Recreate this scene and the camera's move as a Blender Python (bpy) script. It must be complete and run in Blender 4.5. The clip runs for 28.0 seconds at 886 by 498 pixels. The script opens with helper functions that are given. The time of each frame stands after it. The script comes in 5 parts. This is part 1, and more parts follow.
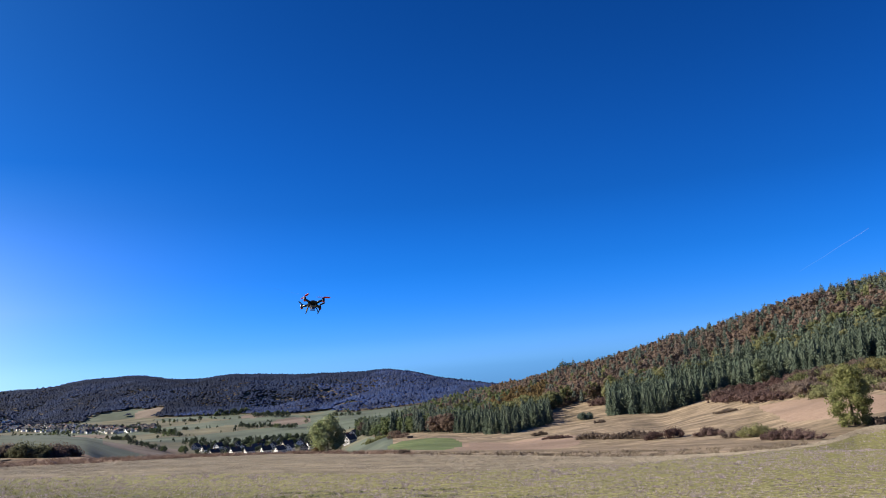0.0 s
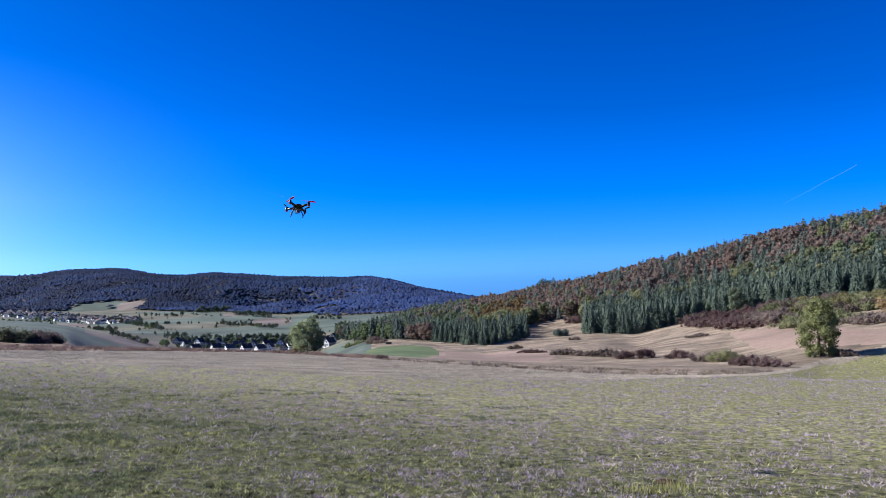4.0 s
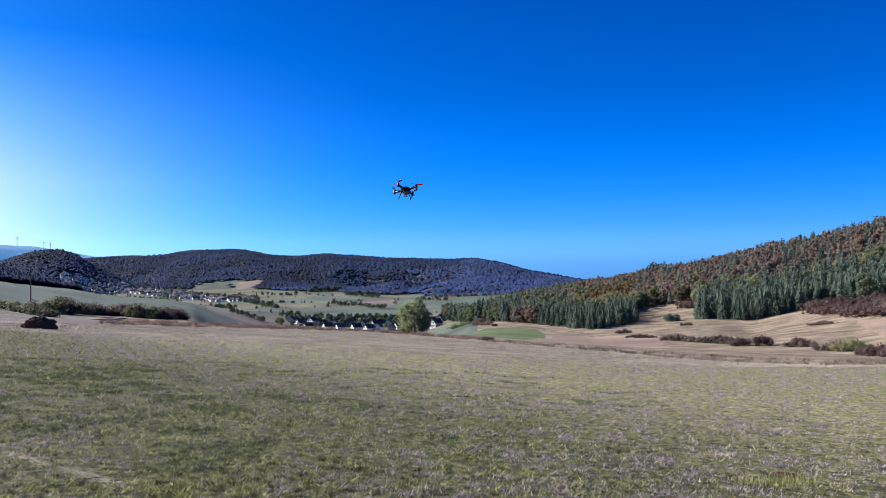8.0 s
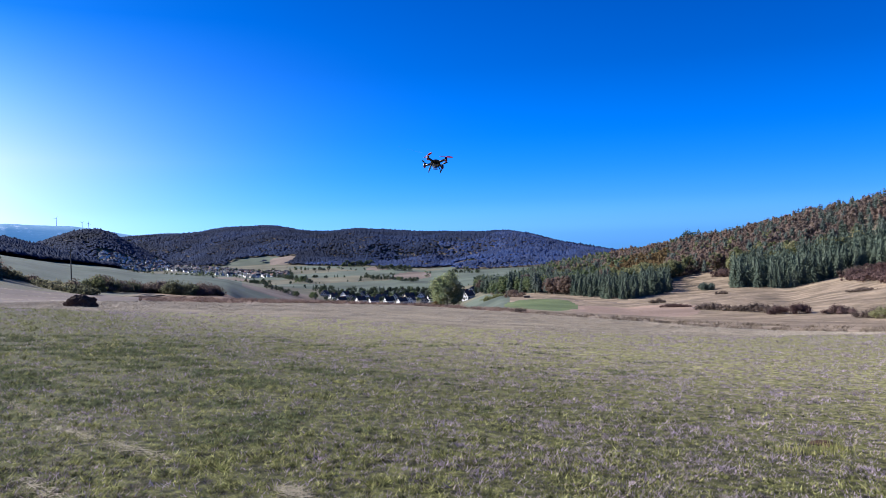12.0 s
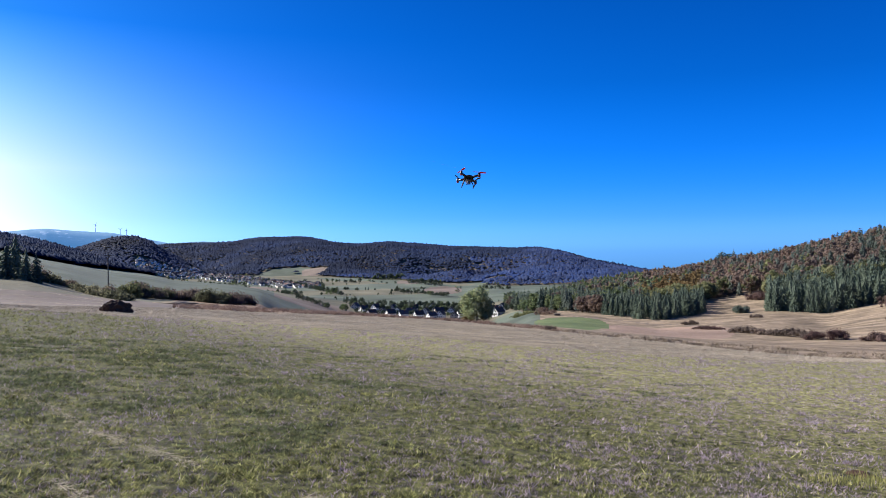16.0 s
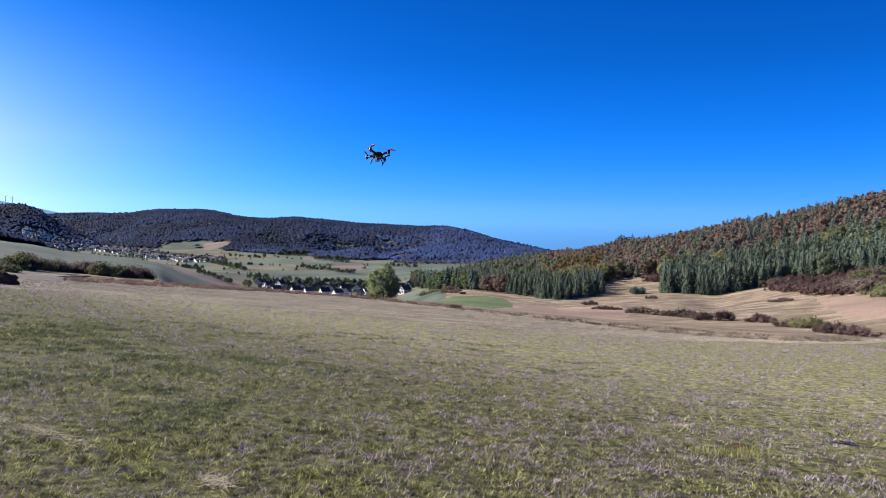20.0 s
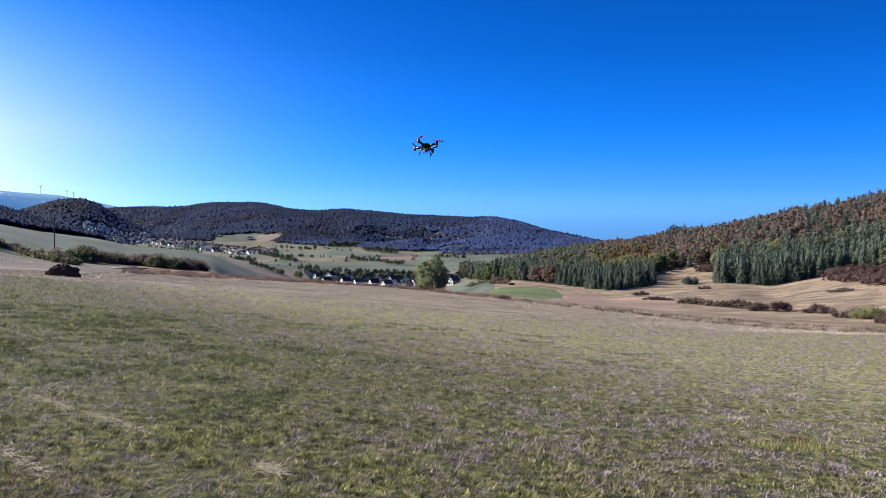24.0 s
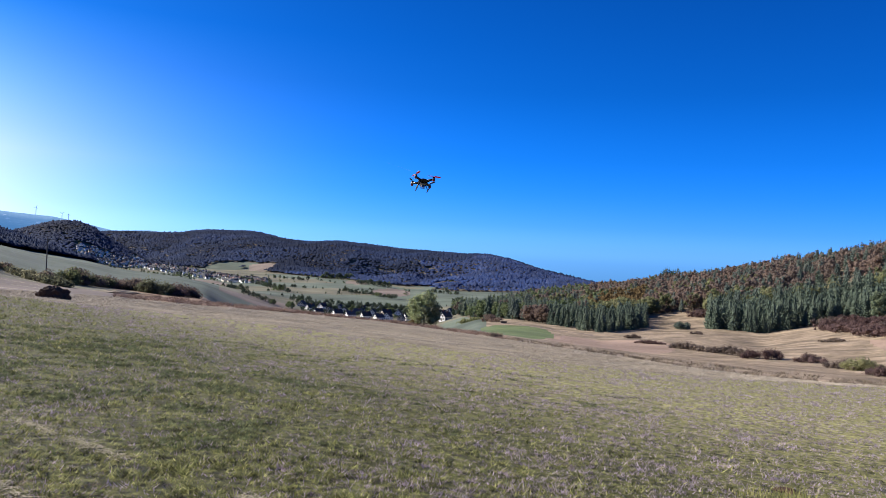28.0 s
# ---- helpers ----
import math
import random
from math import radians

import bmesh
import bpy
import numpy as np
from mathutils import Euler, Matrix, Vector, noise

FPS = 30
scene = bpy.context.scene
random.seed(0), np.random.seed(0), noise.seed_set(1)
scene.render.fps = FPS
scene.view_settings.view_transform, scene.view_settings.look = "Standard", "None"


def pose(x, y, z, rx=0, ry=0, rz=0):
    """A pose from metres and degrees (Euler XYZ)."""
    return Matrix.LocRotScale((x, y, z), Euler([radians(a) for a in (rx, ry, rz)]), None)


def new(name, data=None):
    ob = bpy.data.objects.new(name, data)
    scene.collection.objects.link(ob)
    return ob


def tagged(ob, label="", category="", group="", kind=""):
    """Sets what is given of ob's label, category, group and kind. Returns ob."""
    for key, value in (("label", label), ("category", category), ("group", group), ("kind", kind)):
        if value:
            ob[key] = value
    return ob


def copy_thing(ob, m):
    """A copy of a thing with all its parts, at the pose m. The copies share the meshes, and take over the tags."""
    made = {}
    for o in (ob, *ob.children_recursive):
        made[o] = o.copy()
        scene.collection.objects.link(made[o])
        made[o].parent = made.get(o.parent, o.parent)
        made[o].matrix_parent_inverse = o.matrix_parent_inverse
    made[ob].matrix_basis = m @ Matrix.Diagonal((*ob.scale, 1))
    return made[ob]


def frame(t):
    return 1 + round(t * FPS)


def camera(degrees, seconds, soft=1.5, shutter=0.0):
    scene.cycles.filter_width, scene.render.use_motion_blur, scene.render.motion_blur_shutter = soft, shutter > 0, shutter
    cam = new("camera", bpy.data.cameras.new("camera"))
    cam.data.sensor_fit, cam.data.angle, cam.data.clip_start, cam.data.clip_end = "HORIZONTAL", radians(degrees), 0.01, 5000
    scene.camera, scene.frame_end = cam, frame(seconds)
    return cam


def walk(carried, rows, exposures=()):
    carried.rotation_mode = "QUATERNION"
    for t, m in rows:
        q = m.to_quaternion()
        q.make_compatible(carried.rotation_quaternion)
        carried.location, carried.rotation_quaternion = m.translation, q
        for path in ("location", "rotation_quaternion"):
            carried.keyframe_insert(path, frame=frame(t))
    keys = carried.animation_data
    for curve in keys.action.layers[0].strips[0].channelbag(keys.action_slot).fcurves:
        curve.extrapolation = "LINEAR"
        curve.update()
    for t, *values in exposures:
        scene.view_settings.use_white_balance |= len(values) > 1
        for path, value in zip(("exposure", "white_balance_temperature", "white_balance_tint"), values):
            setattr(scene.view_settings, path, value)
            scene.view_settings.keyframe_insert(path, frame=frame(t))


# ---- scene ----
cam = camera(60.0, 28.0, soft=0.7)
EYE = 1.7
# seconds, yaw, pitch, roll of a head that turns where it stands
ROWS = [
    (0, -6.63, 8.93, 4.40),
    (0.5, -14.17, 7.02, 2.24),
    (1, -15.06, 5.83, 1.58),
    (1.5, -14.75, 5.23, 0.71),
    (2, -14.01, 4.58, -0.15),
    (2.5, -12.67, 3.89, -0.13),
    (3, -11.47, 3.46, 0.44),
    (3.5, -9.80, 2.76, 0.86),
    (4, -8.01, 2.27, 1.12),
    (4.5, -6.16, 2.20, 1.26),
    (6.5, -1.11, 1.26, 0.99),
    (7, -0.66, 1.29, 0.89),
    (7.5, -0.31, 1.20, 0.86),
    (8, -0.10, 1.07, 0.70),
    (8.5, 0.37, 0.56, 0.92),
    (9, 0.64, 0.25, 1.18),
    (9.5, 1.01, -0.02, 1.11),
    (10, 1.17, -0.34, 1.07),
    (10.5, 1.53, -0.72, 1.17),
    (11, 1.60, -0.79, 1.27),
    (11.5, 1.86, -0.80, 1.41),
    (12, 2.23, -0.92, 1.72),
    (12.5, 2.72, -1.25, 2.04),
    (14.5, 4.70, -1.25, 1.96),
    (15, 4.52, -1.28, 1.41),
    (15.5, 4.64, -0.47, 0.76),
    (16, 4.57, 0.24, 0.29),
    (16.5, 4.19, 0.86, -0.22),
    (17, 3.17, 1.00, -0.75),
    (17.5, 2.41, 0.82, -1.26),
    (18, 1.32, -0.02, -1.54),
    (18.5, -0.18, -0.51, -1.52),
    (19, -1.23, -0.92, -1.50),
    (19.5, -2.23, -1.07, -1.50),
    (20, -2.31, -1.37, -1.06),
    (20.5, -2.28, -1.44, -0.67),
    (21, -1.67, -1.63, -0.25),
    (21.5, -0.98, -1.43, -0.26),
    (23.5, -0.31, -1.81, -0.44),
    (24, 1.30, -2.10, -0.62),
    (24.5, 1.67, -2.05, -0.75),
    (25, 2.16, -1.88, -0.67),
    (25.5, 1.82, -1.52, -0.90),
    (26, 1.55, -1.14, -1.26),
    (26.5, 1.95, -1.45, -1.06),
    (27, 2.77, -1.63, -1.30),
    (27.5, 1.79, -1.47, -1.57),
    (28, 0.87, 0.58, -2.74),
]
walk(cam, [(t, pose(0, 0, EYE, 90 + pitch, roll, yaw)) for t, yaw, pitch, roll in ROWS], [(0.0, 0.98, 7050, 10), (0.7, 1.05, 6300, 11), (2.0, 1.05, 5750, 14), (4.5, 1.07, 5800, 14), (7.5, 1.1, 6150, 12), (9.0, 1.1, 6050, 13), (11.0, 1.1, 5900, 15), (12.5, 1.1, 6100, 15), (15.0, 1.1, 6380, 13), (17.0, 1.1, 6300, 13), (18.5, 1.1, 6450, 13), (28.0, 1.1, 6480, 13)])

# ---- sky and sun ----
SUN_AZ, SUN_EL = -72.0, 30.0
sa, se = radians(SUN_AZ), radians(SUN_EL)
sun_way = Vector((math.sin(sa) * math.cos(se), math.cos(sa) * math.cos(se), math.sin(se)))
world = bpy.data.worlds.new("sky")
scene.world = world
world.use_nodes = True
wn, wl = world.node_tree.nodes, world.node_tree.links
sky = wn.new("ShaderNodeTexSky")
sky.sky_type, sky.sun_disc = "NISHITA", False
sky.sun_elevation, sky.sun_rotation = radians(SUN_EL), radians(SUN_AZ)
sky.altitude, sky.air_density, sky.dust_density, sky.ozone_density = 300, 1.0, 1.3, 1.0
# clear autumn air: the blue deepens from the skyline upwards
way = wn.new("ShaderNodeTexCoord")
split = wn.new("ShaderNodeSeparateXYZ")
depth = wn.new("ShaderNodeValToRGB")
depth.color_ramp.interpolation = "B_SPLINE"
for k, (place, colour) in enumerate(((0.0, (0.48, 1.58, 4.5)), (0.018, (0.36, 1.16, 3.8)), (0.045, (0.155, 0.74, 2.65)), (0.085, (0.05, 0.56, 2.05)), (0.13, (0.018, 0.48, 1.68)), (0.213, (0.006, 0.365, 1.24)), (0.45, (0.004, 0.265, 0.86)))):
    stop = depth.color_ramp.elements[k] if k < 2 else depth.color_ramp.elements.new(place)
    stop.position, stop.color = place, (*(c / 6 for c in colour), 1)
full = wn.new("ShaderNodeVectorMath")
full.operation = "SCALE"
full.inputs["Scale"].default_value = 6.0
wl.new(depth.outputs[0], full.inputs[0])
deep = wn.new("ShaderNodeMix")
deep.data_type, deep.blend_type = "RGBA", "MULTIPLY"
deep.inputs[0].default_value = 1.0
wl.new(way.outputs["Generated"], split.inputs[0])
wl.new(split.outputs["Z"], depth.inputs[0])
wl.new(sky.outputs[0], deep.inputs[6])
# pale glow of the air towards the sun
near_sun = wn.new("ShaderNodeVectorMath")
near_sun.operation = "DOT_PRODUCT"
near_sun.inputs[1].default_value = sun_way
rise = wn.new("ShaderNodeMath")
rise.operation, rise.use_clamp = "MAXIMUM", True
rise.inputs[1].default_value = 0.0
narrow = wn.new("ShaderNodeMath")
narrow.operation = "POWER"
narrow.inputs[1].default_value = 6.0
glow = wn.new("ShaderNodeMix")
glow.data_type, glow.blend_type = "RGBA", "ADD"
wl.new(way.outputs["Generated"], near_sun.inputs[0])
wl.new(near_sun.outputs["Value"], rise.inputs[0])
wl.new(rise.outputs[0], narrow.inputs[0])
low = wn.new("ShaderNodeMapRange")
low.inputs[1].default_value, low.inputs[2].default_value, low.inputs[3].default_value, low.inputs[4].default_value = 0.1, 0.27, 1.0, 0.1
haze = wn.new("ShaderNodeMath")
haze.operation = "MULTIPLY"
wl.new(split.outputs["Z"], low.inputs[0])
wl.new(narrow.outputs[0], haze.inputs[0])
wl.new(low.outputs[0], haze.inputs[1])
tint = wn.new("ShaderNodeMix")
tint.data_type = "RGBA"
tint.inputs[6].default_value, tint.inputs[7].default_value = (1.4, 3.7, 2.7, 1), (5.8, 3.5, 2.7, 1)
wl.new(low.outputs[0], tint.inputs[0])
wl.new(tint.outputs[2], glow.inputs[7])
wl.new(haze.outputs[0], glow.inputs[0])
wl.new(full.outputs[0], glow.inputs[6])
wl.new(glow.outputs[2], deep.inputs[7])
wl.new(deep.outputs[2], wn["Background"].inputs["Color"])
wn["Background"].inputs["Strength"].default_value = 0.055
lamp = bpy.data.lights.new("sun", "SUN")
lamp.energy, lamp.angle, lamp.color = 5.0, radians(0.53), (1.0, 0.93, 0.82)
sun = new("sun", lamp)
sun.rotation_mode = "QUATERNION"
sun.location, sun.rotation_quaternion = (0, 0, 60), sun_way.to_track_quat("Z", "Y")


# ---- materials ----
def material(name, colours, scale=1.0, rough=0.9, fine=0.0, bump=0.0, random="", metal=0.0, stretch=(1, 1, 1), coarse=0.0, spec=0.2, through_light=0.0, swing=(0.72, 1.22)):
    """Colours blended by noise at two scales, with a shift for each object or island."""
    m = bpy.data.materials.new(name)
    m.use_nodes = True
    n, l = m.node_tree.nodes, m.node_tree.links
    b = n["Principled BSDF"]
    b.inputs["Roughness"].default_value, b.inputs["Metallic"].default_value = rough, metal
    b.inputs["Specular IOR Level"].default_value = spec
    place = n.new("ShaderNodeTexCoord")
    turn = n.new("ShaderNodeMapping")
    turn.inputs["Scale"].default_value = stretch
    l.new(place.outputs["Object"], turn.inputs["Vector"])
    noise_a = n.new("ShaderNodeTexNoise")
    noise_a.inputs["Scale"].default_value, noise_a.inputs["Detail"].default_value, noise_a.inputs["Roughness"].default_value = scale, 6, 0.62
    l.new(turn.outputs[0], noise_a.inputs["Vector"])
    value = noise_a.outputs["Fac"]
    if fine:
        noise_b = n.new("ShaderNodeTexNoise")
        noise_b.inputs["Scale"].default_value, noise_b.inputs["Detail"].default_value = fine, 5
        l.new(turn.outputs[0], noise_b.inputs["Vector"])
        mean = n.new("ShaderNodeMix")
        mean.data_type = "FLOAT"
        mean.inputs[0].default_value = 0.55
        l.new(value, mean.inputs[2])
        l.new(noise_b.outputs["Fac"], mean.inputs[3])
        value = mean.outputs[0]
    if random:
        info = n.new("ShaderNodeObjectInfo" if random == "object" else "ShaderNodeNewGeometry")
        pick = info.outputs["Random" if random == "object" else "Random Per Island"]
        mean = n.new("ShaderNodeMix")
        mean.data_type = "FLOAT"
        mean.inputs[0].default_value = 0.6
        l.new(value, mean.inputs[2])
        l.new(pick, mean.inputs[3])
        value = mean.outputs[0]
    ramp = n.new("ShaderNodeValToRGB")
    while len(ramp.color_ramp.elements) < len(colours):
        ramp.color_ramp.elements.new(0.5)
    lo, hi = (0.12, 0.88) if random else (0.33, 0.68)
    for i, (e, c) in enumerate(zip(ramp.color_ramp.elements, colours)):
        e.position, e.color = lo + (hi - lo) * i / max(1, len(colours) - 1), (*c, 1)
    l.new(value, ramp.inputs[0])
    out = ramp.outputs[0]
    if coarse:
        noise_c = n.new("ShaderNodeTexNoise")
        noise_c.inputs["Scale"].default_value, noise_c.inputs["Detail"].default_value = coarse, 1.5 if coarse > 5 else 4
        l.new(place.outputs["Object"], noise_c.inputs["Vector"])
        stops = n.new("ShaderNodeMapRange")
        stops.inputs[1].default_value, stops.inputs[2].default_value = 0.3, 0.7
        stops.inputs[3].default_value, stops.inputs[4].default_value = swing
        l.new(noise_c.outputs["Fac"], stops.inputs[0])
        mul = n.new("ShaderNodeMix")
        mul.data_type, mul.blend_type = "RGBA", "MULTIPLY"
        mul.inputs[0].default_value = 1.0
        l.new(out, mul.inputs[6])
        l.new(stops.outputs[0], mul.inputs[7])
        out = mul.outputs[2]
    l.new(out, b.inputs["Base Color"])
    if through_light:
        thin = n.new("ShaderNodeBsdfTranslucent")
        l.new(out, thin.inputs["Color"])
        mix = n.new("ShaderNodeMixShader")
        mix.inputs[0].default_value = through_light
        l.new(b.outputs[0], mix.inputs[1])
        l.new(thin.outputs[0], mix.inputs[2])
        l.new(mix.outputs[0], n["Material Output"].inputs["Surface"])
    if bump:
        relief = n.new("ShaderNodeBump")
        relief.inputs["Strength"].default_value, relief.inputs["Distance"].default_value = bump, 0.1
        l.new(value, relief.inputs["Height"])
        l.new(relief.outputs[0], b.inputs["Normal"])
    return m


